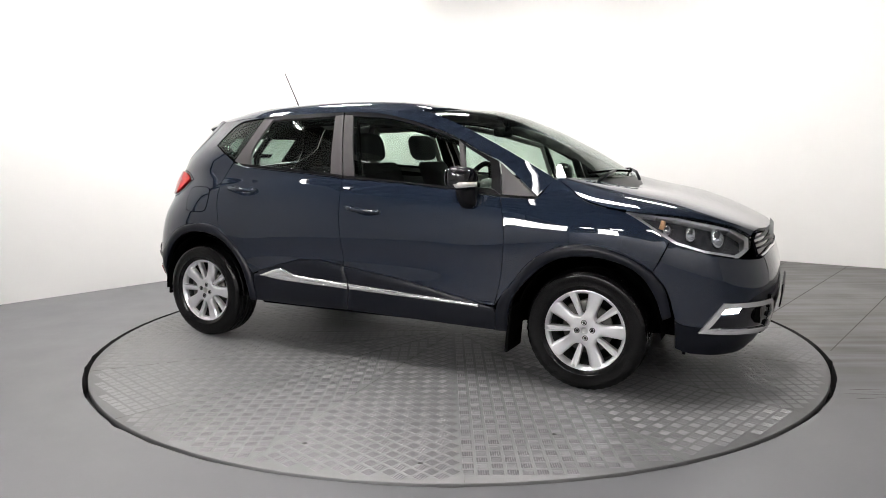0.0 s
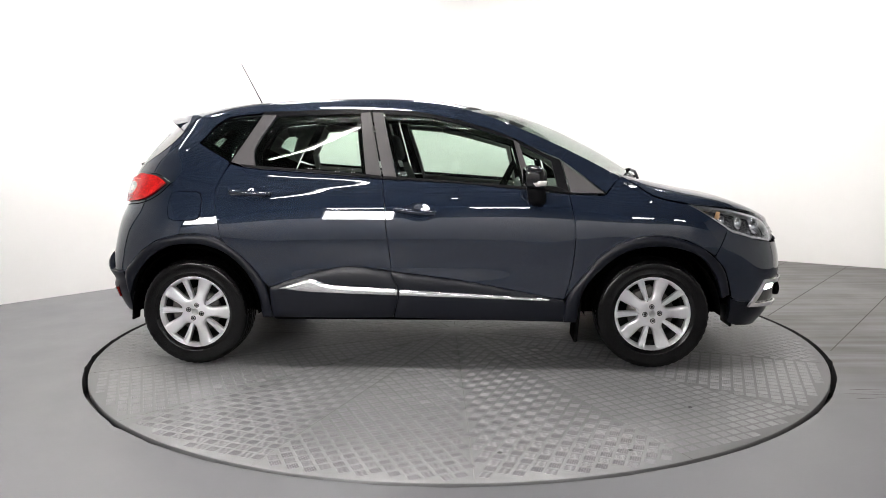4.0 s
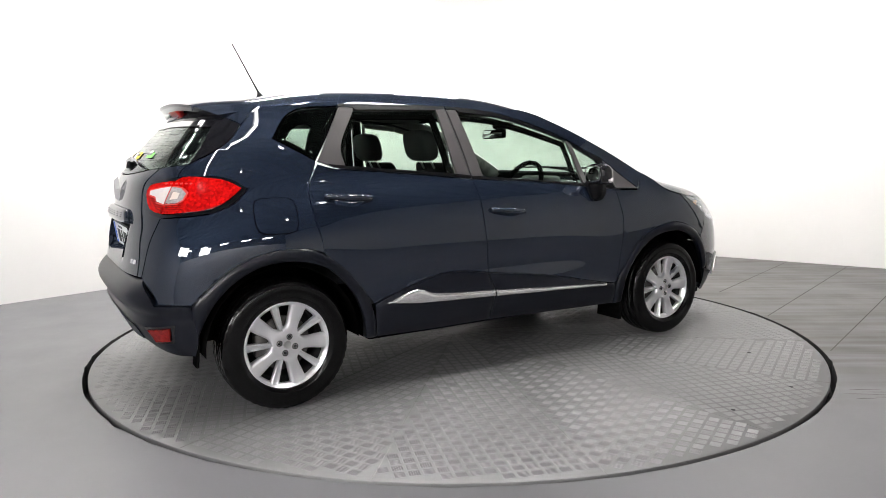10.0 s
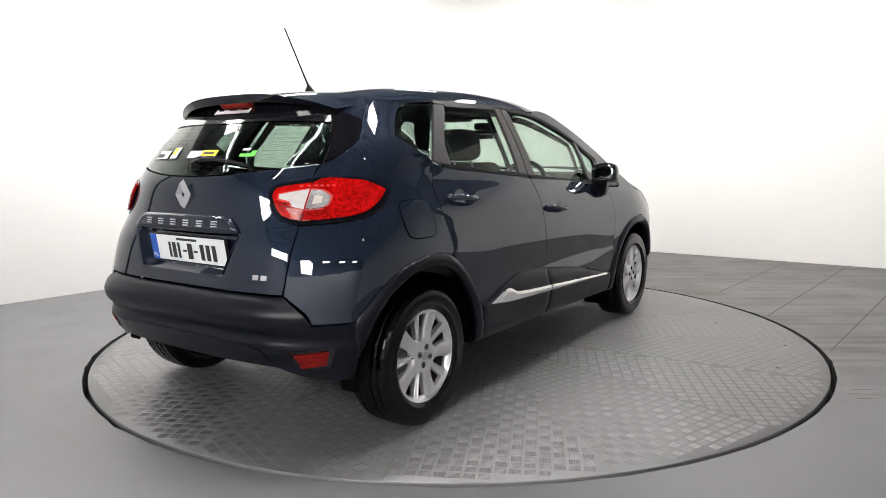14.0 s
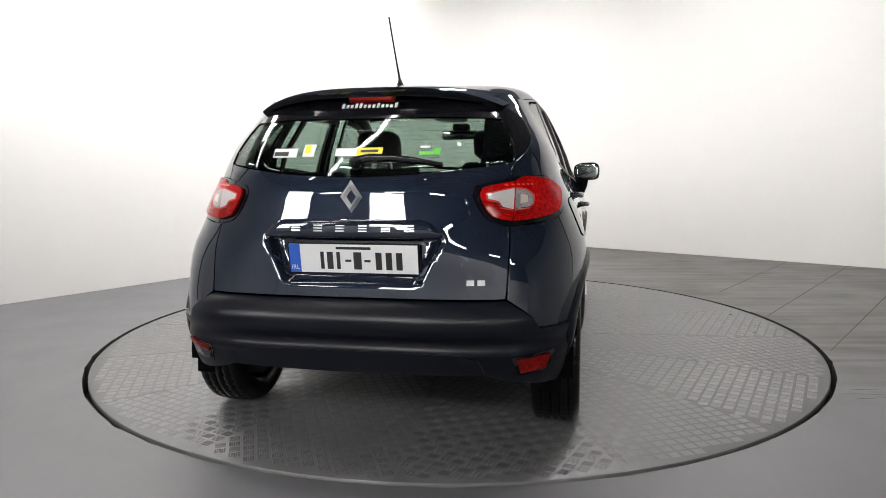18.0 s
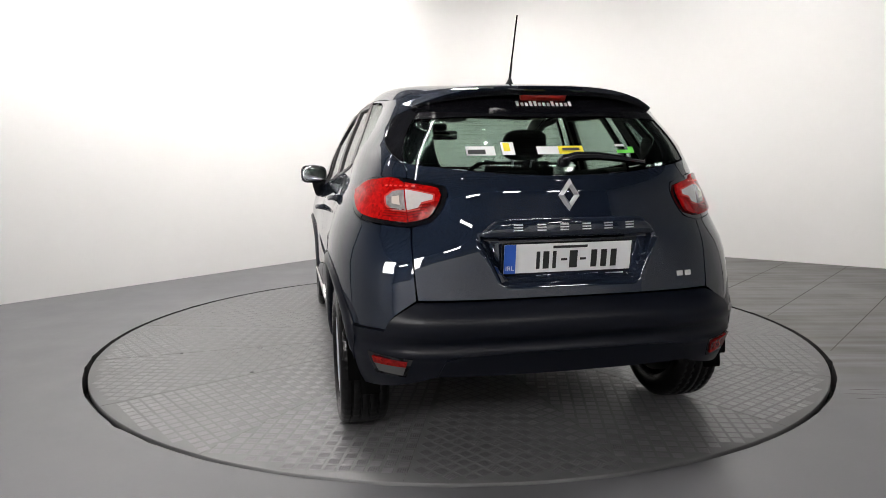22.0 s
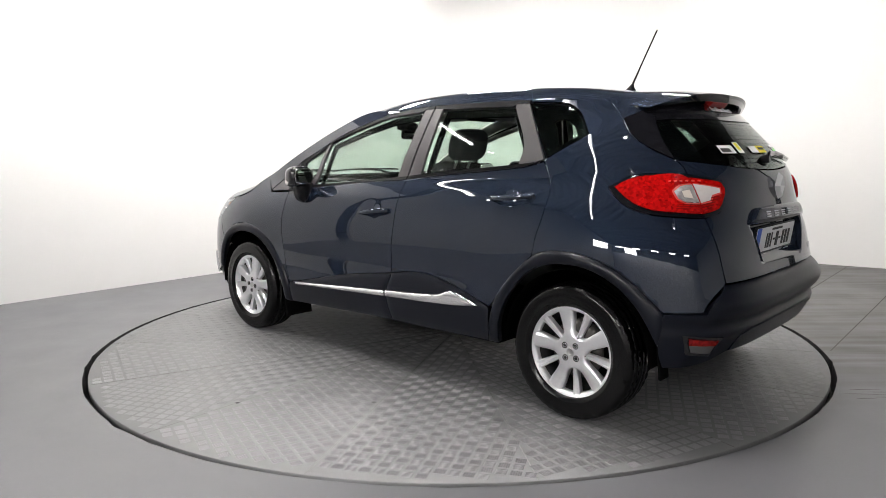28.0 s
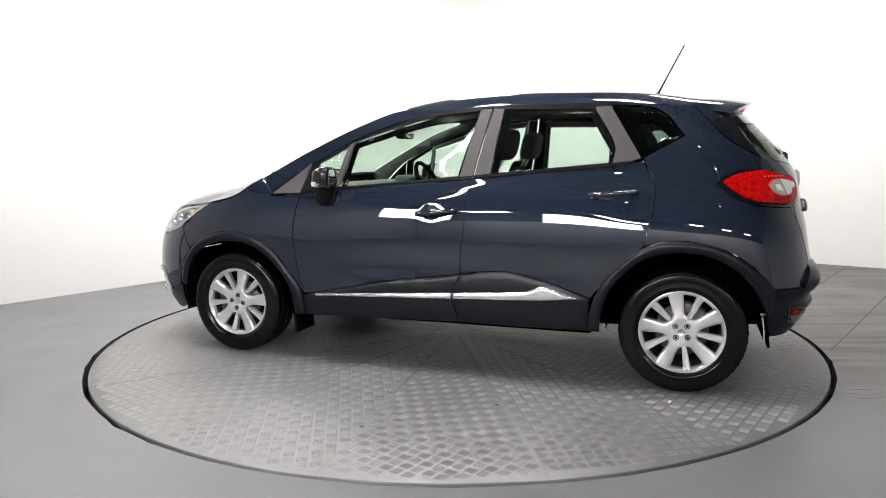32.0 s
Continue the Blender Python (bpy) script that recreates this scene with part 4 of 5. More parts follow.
# dark print along the edges of the glass
pair("glass_print", SP([(-1.489, 1.400), (-1.53, 1.335), (-1.57, 1.275), (-1.655, 1.170)]) + RP([(-.53, 1.160), (-.48, 1.166), (-.475, 1.345)]), GLOSSB, tailgate, "", off=-.009, depth=.002, gap=0)


def spoiler_fn(u, v):
    """Roof spoiler: u 0 at the roof's edge to 1 at the lip, then round and under to 2."""
    c = 1 - min(1, abs(v)) ** 3
    edge = roof_fn(0, v)
    lip = Vector((-1.495 - .140 * c, v * .540, 1.396 + .076 * c))
    if u <= 1:
        p = edge.lerp(lip, u)
        p.z += .010 * math.sin(u * math.pi) * c
        return p
    under = Vector((-1.468 - .062 * c, v * .522, 1.386 + .065 * c))
    low = lip + Vector((.022, 0, -.012 - .024 * c))
    t = u - 1
    return lip.lerp(low, t / .15) if t < .15 else low.lerp(under, (t - .15) / .85)


def spoiler():
    bm = bmesh.new()
    nv = 28
    us = [0, .15, .3, .45, .6, .75, .88, .96, 1.0, 1.06, 1.15, 1.4, 1.7, 2.0]
    rows = [[bm.verts.new(spoiler_fn(u, -1 + 2 * j / nv)) for j in range(nv + 1)] for u in us]
    for i, (a, b) in enumerate(zip(rows, rows[1:])):
        for j in range(nv):
            f = bm.faces.new((a[j], b[j], b[j + 1], a[j + 1]))
            f.material_index = 1 if us[i] >= 1.06 else 0
    for j in (0, nv):
        bm.faces.new([r[j] for r in rows]).material_index = 0
    bmesh.ops.recalc_face_normals(bm, faces=bm.faces)
    sharpen(bm, 40)
    return part("spoiler", bm, [PAINT, GLOSSB], tailgate, "body-coloured roof spoiler")


spoiler()


# ---- bumpers ----
def normal_of(fn, u, z, h=0.004):
    n = (fn(u + h, z) - fn(u - h, z)).cross(fn(u, z + h) - fn(u, z - h))
    return n.normalized()


RB_BULGE = curve([(.28, -.022), (.36, -.012), (.420, -.002), (.440, .008), (.455, .004), (.475, -.010), (.495, -.006), (.515, .012), (.535, .027), (.555, .035), (.575, .036), (.595, .030), (.615, .020), (.635, .006), (.655, -.016)])


def rear_bumper_fn(u, z):
    p = skin(u, z)
    return p + normal_of(skin, u, z) * RB_BULGE(z) * (0.35 + 0.65 * step01((.80 - abs(p.y)) / .25))


RB_full = (SP([(-1.705, .300), (-1.700, .40), (-1.722, .541), (-1.849, .540)]) + RP([(-.69, .580), (-.598, .651), (0, .652), (.598, .651), (.69, .580)])
           + mirror_u(SP([(-1.705, .300), (-1.700, .40), (-1.722, .541), (-1.849, .540)]))[::-1] + RP([(.70, .300), (.60, .320), (.50, .350), (0, .350), (-.50, .350), (-.60, .320), (-.70, .300)]))
rear_bumper = part("rear_bumper", sheet(RB_full, fn=rear_bumper_fn, depth=.03, gap=.001, step=.014), [CLAD, TRIM], car, "matt black plastic rear bumper")
part("bumper_lip", sheet(RP([(-.52, .352), (-.49, .430), (-.42, .446), (0, .450), (.42, .446), (.49, .430), (.52, .352), (0, .345)]), fn=rear_bumper_fn, off=.005, depth=.014, gap=0, step=.04), [CLAD, TRIM], rear_bumper, "raised lower bumper lip")
for s in (-1, 1):
    lo = [(s * .755, .440), (s * .635, .424), (s * .650, .362), (s * .740, .380)]
    part("reflector_surround", sheet(RP([(s * .775, .455), (s * .615, .436), (s * .640, .348), (s * .748, .366)]), fn=rear_bumper_fn, off=.003, depth=.003, gap=0), [GLOSSB, TRIM], rear_bumper)
    if s < 0:
        part("rear_reflector", sheet(RP(lo), fn=rear_bumper_fn, off=.009, depth=.01, gap=0), [REDD, TRIM], rear_bumper, "red rear reflector")
    else:
        part("rear_reflector", sheet(RP([(s * .755, .440), (s * .635, .424), (s * .640, .400), (s * .750, .412)]), fn=rear_bumper_fn, off=.009, depth=.01, gap=0), [REDD, TRIM], rear_bumper, "red rear fog lamp strip")
        part("reverse_lamp", sheet(RP([(s * .749, .411), (s * .641, .399), (s * .650, .362), (s * .735, .378)]), fn=rear_bumper_fn, off=.008, depth=.01, gap=0), [SMOKE, TRIM], rear_bumper, "clear reversing lamp")

FB_full_r = SP([(1.63, .632), (1.70, .783), (1.73, .763), (1.85, .725), (1.95, .700)]) + FP([(-.52, .680), (-.44, .690), (-.30, .705), (-.12, .70), (0, .70)])
mirror_f = lambda pts: [(2 * (XMF + KU * math.pi / 2) - u, z) for u, z in pts]
FB_low_r = SP([(1.688, .56), (1.735, .40), (1.78, .378), (1.86, .366)]) + FP([(-.60, .505), (-.48, .525), (-.2, .53), (0, .53)])
front_bumper = part("front_bumper", sheet(FB_full_r + mirror_f(FB_full_r)[::-1][1:] + mirror_f(FB_low_r) + FB_low_r[::-1][1:], depth=.02, gap=.002, step=.04), [PAINT, TRIM], car, "body-coloured front bumper")
FLOW_r = SP([(1.737, .395), (1.78, .374), (1.86, .362)]) + FP([(-.60, .500), (-.48, .521), (-.2, .527), (0, .527)])
FLOW_b = SP([(1.737, .25), (1.80, .22)]) + FP([(-.55, .19), (-.3, .18), (0, .18)])
part("lower_bumper", sheet(FLOW_r + mirror_f(FLOW_r)[::-1][1:] + mirror_f(FLOW_b) + FLOW_b[::-1][1:], off=-.012, depth=.03, gap=0, step=.05), [CLAD, TRIM], front_bumper, "dark lower bumper and air intake")
for k in range(5):
    z = .29 + .045 * k
    part("intake_slat", sheet(FP([(-.44, z), (.44, z), (.44, z + .018), (-.44, z + .018)]), off=.004, depth=.02, gap=0, step=.08), [BLACK, TRIM], front_bumper)
part("front_plate_holder", sheet(FP([(-.26, .40), (.26, .40), (.26, .51), (-.26, .51)]), off=.028, depth=.008, gap=0, step=.08), [BLACK, INK], front_bumper, "black front plate holder")
# upper grille between the headlamps
part("grille", sheet(FP([(-.50, .69), (-.30, .713), (0, .708), (.30, .713), (.50, .69), (.46, .775), (.30, .795), (0, .800), (-.30, .795), (-.46, .775)]), off=-.01, depth=.02, gap=0, step=.05), [GLOSSB, TRIM], car, "black upper grille")
for z in (.725, .748, .77):
    part("grille_bar", sheet(FP([(-.47, z), (.47, z), (.47, z + .009), (-.47, z + .009)]), off=.004, depth=.012, gap=0, step=.08), [BLACK, TRIM], car)
part("grille_trim", sheet(FP([(-.50, .688), (-.30, .708), (-.12, .703), (.12, .703), (.30, .708), (.50, .688), (.50, .696), (.30, .717), (.12, .712), (-.12, .712), (-.30, .717), (-.50, .696)]), off=.006, depth=.012, gap=0), [CHROME, TRIM], car, "chrome grille trim")


def rhomb(parent, x, y, z, w, h, t, m, face, name="badge"):
    """A plain hollow rhombus with bevelled faces, facing along face (-1 tail, 1 nose)."""
    bm = bmesh.new()
    o = [(0, h), (w, 0), (0, -h), (-w, 0)]
    ring = []
    for k, d in ((1.0, 0.0), (.72, t), (.42, 0.0)):
        ring.append([bm.verts.new((x + face * d, y + a * k, z + b * k)) for a, b in o])
    for a, b in zip(ring, ring[1:]):
        for i in range(4):
            bm.faces.new((a[i], a[(i + 1) % 4], b[(i + 1) % 4], b[i]))
    bmesh.ops.recalc_face_normals(bm, faces=bm.faces)
    return part(name, bm, m, parent, "chrome rhombus badge", smooth=False)


rhomb(front_bumper, 2.095, 0, .755, .07, .085, .02, BADGE, 1)

# fog lamps in their chrome frames with the daylight LEDs
FOG = SP([(1.837, .345), (1.94, .487)]) + FP([(-.435, .474), (-.36, .405), (-.345, .302)])
FOG_IN = SP([(1.872, .360), (1.946, .465)]) + FP([(-.455, .452), (-.395, .398), (-.385, .322)])
pair("fog_recess", FOG, GLOSSB, front_bumper, "black fog lamp recess", off=-.004, depth=.004, gap=0)
for k in range(len(FOG)):
    j = (k + 1) % len(FOG)
    pair("fog_trim", [FOG[k], FOG[j], FOG_IN[j], FOG_IN[k]], BADGE, front_bumper, "satin chrome fog lamp trim", off=.012, depth=.014, gap=-.0005)
pair("daylight_led", SP([(1.922, .432), (1.949, .455), (2.012, .458), (1.998, .434)]), DRL, front_bumper, "lit white daylight strip", off=.004, depth=.006, gap=0)
# fog lamps: unlit, in dark barrels
for s in (-1, 1):
    yy = .54
    xf = skin(F(-yy, .405), .405).x
    bm = bmesh.new()
    prof = [(.0005, xf - .125), (.034, xf - .124), (.036, xf + .004), (.040, xf + .004), (.041, xf - .02)]
    rings = [[bm.verts.new((x, s * yy + r * math.cos(a * math.tau / 24), .405 + r * math.sin(a * math.tau / 24))) for a in range(24)] for r, x in prof]
    for a, b in zip(rings, rings[1:]):
        for k in range(24):
            bm.faces.new((a[k], a[(k + 1) % 24], b[(k + 1) % 24], b[k]))
    bmesh.ops.recalc_face_normals(bm, faces=bm.faces)
    fl = part("fog_lamp", bm, TRIM, front_bumper, "round fog lamp barrel")
    bm = bmesh.new()
    tube(bm, [(xf - .020, s * yy, .405), (xf - .014, s * yy, .405)], .035, 24)
    part("lamp_glass", bm, CLEAR, fl, "clear fog lamp glass", smooth=False)

# ---- headlamps ----
HOUSING = mat("lamp_inner_grey", (0.13, 0.13, 0.14), 0.16, 0.6, var=0.7, scale=26)
HL = [(1.492, .919), (1.63, .903), (1.72, .892), (1.955, .832), (2.028, .782), (2.034, .735), (1.995, .697), (1.85, .730), (1.73, .768), (1.63, .832)]
HL_IN = [(1.530, .908), (1.63, .894), (1.72, .882), (1.948, .823), (2.012, .776), (2.018, .738), (1.984, .708), (1.85, .739), (1.736, .777), (1.640, .838)]
heads = pair("headlamp", SP(HL), HOUSING, car, "clear headlamp with dark chrome inside", off=-.045, depth=.02, gap=0)
pair("lens", SP(HL), CLEAR, heads, "clear polycarbonate lens", off=.004, depth=.003, gap=.002, step=.05)
for k in range(len(HL)):
    j = (k + 1) % len(HL)
    pair("lamp_rim", SP([HL[k], HL[j], HL_IN[j], HL_IN[k]]), BADGE if k in (1, 2, 5, 6, 7, 8) else SATIN, heads, "", off=-.012 if k not in (5, 6, 7) else -.006, depth=.03, gap=-.0005)
for s, h in zip((-1, 1), heads):
    for x, z, r in ((1.93, .775, .052), (1.82, .800, .040), (1.72, .822, .030)):
        c = skin(S(x, z), z)
        bm = bmesh.new()
        bmesh.ops.create_uvsphere(bm, u_segments=20, v_segments=12, radius=r)
        for v in bm.verts:
            v.co = Vector((c.x - .045 + v.co.x * .7, s * (abs(c.y) - .028 + v.co.y * .8), c.z + v.co.z))
        part("reflector_bowl", bm, BOWL, h, "chrome lamp bowl")
    c = skin(S(1.67, .852), .852)
    bm = bmesh.new()
    tube(bm, [(c.x - .02, s * (abs(c.y) - .03), c.z - .02), (c.x - .01, s * (abs(c.y) - .03), c.z + .02)], .012, 8)
    part("indicator_bulb", bm, AMBER, h, "amber indicator bulb")

# ---- tail lamps ----
TL = (RP([(-.600, 1.104), (-.47, 1.075), (-.462, 1.04), (-.485, .99), (-.525, .942), (-.60, .922), (-.66, .925)]) + SP([(-1.60, .945), (-1.50, .990), (-1.435, 1.052), (-1.50, 1.092), (-1.57, 1.108)]))
tails = pair("tail_lamp", TL, GLOSSB, car, "red and clear tail lamp with black surround", off=.003, depth=.03, gap=.0015, step=.04, corner=75)


def tail_fn(u, z):
    """The lens bulges a little."""
    c = XMR - KU * 1.02
    return skin(u, z) + normal_of(skin, u, z) * (.012 + .010 * g(u, c, .22) * g(z, 1.01, .06))


TLR = (RP([(-.604, 1.088), (-.49, 1.066), (-.482, 1.04), (-.503, .993), (-.535, .955), (-.604, .937)]))
pair("red_lens", TLR, RED, tails, "glossy red lens", fn=tail_fn, depth=.012, gap=.001, step=.03, corner=62)
TLO = (RP([(-.607, 1.088), (-.607, .937), (-.66, .940)]) + SP([(-1.60, .962), (-1.52, 1.003), (-1.462, 1.050), (-1.51, 1.082), (-1.57, 1.098)]))
pair("red_lens", TLO, RED, tails, "glossy red lens", fn=tail_fn, depth=.012, gap=.001, step=.03, corner=75)
pair("lens_ring", RP([(-.604, 1.065), (-.56, 1.057), (-.502, 1.044), (-.506, 1.017), (-.545, 1.006), (-.560, .983), (-.604, .974)]), PINK, tails, "pale outline of the clear chamber", fn=lambda u, z: tail_fn(u, z) + normal_of(skin, u, z) * .0008, depth=.004, gap=.001, step=.03)
pair("lens_ring", RP([(-.607, 1.063), (-.648, 1.057), (-.677, 1.033), (-.677, .997), (-.653, .977), (-.607, .975)]), PINK, tails, "pale outline of the clear chamber", fn=lambda u, z: tail_fn(u, z) + normal_of(skin, u, z) * .0008, depth=.004, gap=.001, step=.03)
pair("clear_lens", RP([(-.604, 1.060), (-.56, 1.052), (-.508, 1.040), (-.512, 1.022), (-.55, 1.012), (-.565, .990), (-.604, .980)]), WHITEL, tails, "clear reversing chamber", fn=lambda u, z: tail_fn(u, z) + normal_of(skin, u, z) * .002, depth=.006, gap=.001, step=.03)
pair("clear_lens", RP([(-.607, 1.058), (-.645, 1.052), (-.672, 1.030), (-.672, 1.00), (-.650, .982), (-.607, .980)]), GREYL, tails, "clear indicator chamber", fn=lambda u, z: tail_fn(u, z) + normal_of(skin, u, z) * .002, depth=.006, gap=.001, step=.03)
pair("indicator_bulb", RP([(-.625, 1.035), (-.650, 1.030), (-.652, 1.005), (-.625, 1.000)]), PALE, tails, "pale indicator bulb", fn=lambda u, z: tail_fn(u, z) + normal_of(skin, u, z) * .0045, depth=.003, gap=0)
for k in range(4):
    z = .955 + .009 * k
    pair("lens_rib", RP([(-.612, z), (-.690 + .004 * k, z + .004), (-.690 + .004 * k, z + .007), (-.612, z + .003)]), REDD, tails, "", fn=lambda u, z: tail_fn(u, z) + normal_of(skin, u, z) * .002, depth=.003, gap=0)

lens_up = lambda d: (lambda u, z: tail_fn(u, z) + normal_of(skin, u, z) * d)
for k in range(6):
    x = -1.745 + .017 * k
    pair("lens_dot", SP([(x, 1.070), (x + .008, 1.071), (x + .008, 1.077), (x, 1.076)]), BRAKE, tails, "", fn=lens_up(.002), depth=.003, gap=0)
for k in range(5):
    y, z = .520 + .012 * k, 1.004 - .011 * k
    pair("lens_rib", RP([(-y, z), (-.600, z - .010), (-.600, z - .006), (-y, z + .004)]), REDD, tails, "", fn=lens_up(.0015), depth=.003, gap=0)

# ---- tailgate fittings ----
garnish = part("plate_garnish", sheet(RP([(-.358, .886), (-.312, .936), (-.268, .950), (.268, .950), (.312, .936), (.358, .886), (0, .884)]), off=.010, depth=.03, gap=0, step=.011, crown=.014, round_in=.018), [PAINT, TRIM], tailgate, "body-coloured strip over the plate")
for k in range(6):
    y = .213 - k * .0895
    for z0, z1 in ((.904, .909), (.914, .919), (.924, .929)):
        part("letter_bar", sheet(RP([(y + .017, z0), (y - .017, z0), (y - .017, z1), (y + .017, z1)]), off=.029, depth=.007, gap=0), [BADGE, TRIM], garnish, "chrome bar")
for y in (-.465, -.505):
    part("letter_bar", sheet(RP([(y + .014, .708), (y - .014, .708), (y - .014, .728), (y + .014, .728)]), off=.003, depth=.003, gap=0), [BADGE, TRIM], tailgate, "chrome bar")
rhomb(tailgate, -1.885, 0, 1.038, .045, .065, .022, BADGE, -1)


def on_plate(y0, y1, z0, z1, d, m, parent, name, label=""):
    bm = bmesh.new()
    box(bm, -d - .002, -d, y0, y1, z0, z1)
    o = part(name, bm, m, parent, label, smooth=False)
    return o


holder = part("plate_holder", (lambda b: (box(b, -.012, .0, -.268, .268, -.088, .062, .004), b)[1])(bmesh.new()), BLACK, tailgate, "black number plate holder")
holder.matrix_basis = pose(-1.872, 0, .800, 0, -8, 0)
on_plate(-.26, .26, -.057, .057, .012, PLATE, holder, "number_plate", "white rear number plate with dark bars")
on_plate(.215, .26, -.057, .057, .0145, BLUE, holder, "blue_band", "blue country band")
for y, w in ((.124, .007), (.092, .012), (.058, .007), (-.020, .016), (-.105, .012), (-.146, .012), (-.187, .012)):
    on_plate(y - w, y + w, -.042, .027, .0145, INK, holder, "plate_bar")
for y in (.018, -.060):
    on_plate(y - .012, y + .012, -.012, -.003, .0145, INK, holder, "plate_bar")
on_plate(-.075, .065, .038, .048, .0145, INK, holder, "plate_bar")
for a, b in ((-.02, .13), (-.13, -.04), (-.235, -.16)):
    on_plate(a, b, -.077, -.069, .0125, WHITE_INK, holder, "plate_bar")
txt = bpy.data.curves.new("country_letters", "FONT")
txt.body, txt.size, txt.extrude, txt.align_x = "IRL", .026, .0003, "CENTER"
to = new("country_letters", txt)
to.data.materials.append(WHITE_INK)
to.parent = holder
to.matrix_basis = Matrix.Translation((-.0172, .2375, -.045)) @ Matrix(((0, 0, -1, 0), (-1, 0, 0, 0), (0, 1, 0, 0), (0, 0, 0, 1)))
# recess edge: a slim bright lip down both sides of the plate
for s in (-1, 1):
    part("recess_lip", sheet(RP([(s * .350, .876), (s * .340, .876), (s * .268, .716), (s * .280, .716)]), off=.004, depth=.006, gap=0), [PAINT, TRIM], tailgate)
# high brake lamp, stickers, wiper
part("brake_lamp", sheet(RP([(-.097, 1.416), (.097, 1.416), (.097, 1.434), (-.097, 1.434)]), off=.030, depth=.03, gap=0), [BRAKE, TRIM], tailgate, "red high-level brake lamp")


def sticker(y0, y1, z0, z1, m, label, off=.002):
    return part("sticker", sheet(RP([(y0, z0), (y1, z0), (y1, z1), (y0, z1)]), off=off, depth=.001, gap=0), [m, TRIM], tailgate, label)


for k in range(13):
    y = .124 - k * .0190
    sticker(y, y - .012, 1.388, 1.408 if k in (0, 3, 4, 8, 12) else 1.402, WHITE_INK, "white bar on the black band", .006)
sticker(.372, .262, 1.190, 1.225, WHITE_INK, "white and black window sticker")
sticker(.366, .300, 1.195, 1.211, INK, "black bar on a window sticker", .004)
sticker(.235, .185, 1.192, 1.240, WHITE_INK, "white window sticker")
sticker(.228, .203, 1.205, 1.236, YELLOW, "yellow square on a window sticker", .004)
sticker(.095, .006, 1.193, 1.223, WHITE_INK, "white half of a dealer sticker")
sticker(.006, -.098, 1.193, 1.225, YELLOW, "yellow half of a dealer sticker")
sticker(-.010, -.082, 1.206, 1.216, INK, "black bar on the yellow sticker", .004)
sticker(-.245, -.325, 1.196, 1.208, GREEN, "green window sticker")
sticker(-.300, -.325, 1.206, 1.220, GREEN, "green window sticker")
sticker(-.245, -.285, 1.222, 1.230, WHITE_INK, "white window sticker")
# heater lines
for k in range(11):
    z = 1.15 + k * .018
    w = min(.50, .36 + (z - 1.15) * 1.2)
    part("heater_line", sheet(RP([(-w, z), (w, z), (w, z + .0005), (-w, z + .0005)]), off=-.003, depth=.0005, gap=0, step=.2), [TRIM, TRIM], tailgate)


def rear_wiper():
    c = skin(R(0.0, 1.165), 1.165)
    bm = bmesh.new()
    tube(bm, [(c.x + .01, .0, 1.160), (c.x - .022, .0, 1.166)], .022, 16)
    w = part("wiper_hub", bm, BLACK, tailgate, "rear wiper hub")
    bm = bmesh.new()
    pts = [(0.012, 1.160), (-.05, 1.176), (-.14, 1.176), (-.24, 1.164), (-.345, 1.146)]
    rows = []
    for y, z in pts:
        p = skin(R(y, z), z)
        n = normal_of(skin, R(y, z), z)
        t = .020 - .012 * abs(y) / .34
        rows.append([p + n * .008 + Vector((0, 0, -t)), p + n * .026 + Vector((0, 0, -t * .5)), p + n * .028 + Vector((0, 0, t * .6)), p + n * .008 + Vector((0, 0, t))])
    vv = [[bm.verts.new(p) for p in r] for r in rows]
    for a, b in zip(vv, vv[1:]):
        for k in range(4):
            bm.faces.new((a[k], a[(k + 1) % 4], b[(k + 1) % 4], b[k]))
    bm.faces.new(vv[0])
    bm.faces.new(vv[-1])
    bmesh.ops.recalc_face_normals(bm, faces=bm.faces)
    bmesh.ops.bevel(bm, geom=bm.edges[:], offset=.004, segments=2, affect="EDGES")
    part("wiper_arm", bm, GLOSSB, w, "black rear wiper arm")


rear_wiper()


def antenna():
    bm = bmesh.new()
    rings = []
    for k, (z, rx, ry, dx) in enumerate(((0, .034, .022, 0), (.010, .030, .018, -.002), (.022, .018, .011, -.006), (.036, .010, .007, -.012))):
        rings.append([bm.verts.new((-1.115 + dx + rx * math.cos(a * math.tau / 16), ry * math.sin(a * math.tau / 16), 1.522 + z)) for a in range(16)])
    for a, b in zip(rings, rings[1:]):
        for k in range(16):
            bm.faces.new((a[k], a[(k + 1) % 16], b[(k + 1) % 16], b[k]))
    bm.faces.new(rings[-1])
    base = part("antenna", bm, BLACK, car, "thin black roof antenna")
    bm = bmesh.new()
    tube(bm, [(-1.124, 0, 1.55), (-1.168, .004, 1.635)], .0065, 8, .7)
    part("antenna_sleeve", bm, BLACK, base)
    bm = bmesh.new()
    tube(bm, [(-1.166, .004, 1.632), (-1.264, .010, 1.822)], .0038, 8)
    part("antenna_rod", bm, TRIM, base)


antenna()


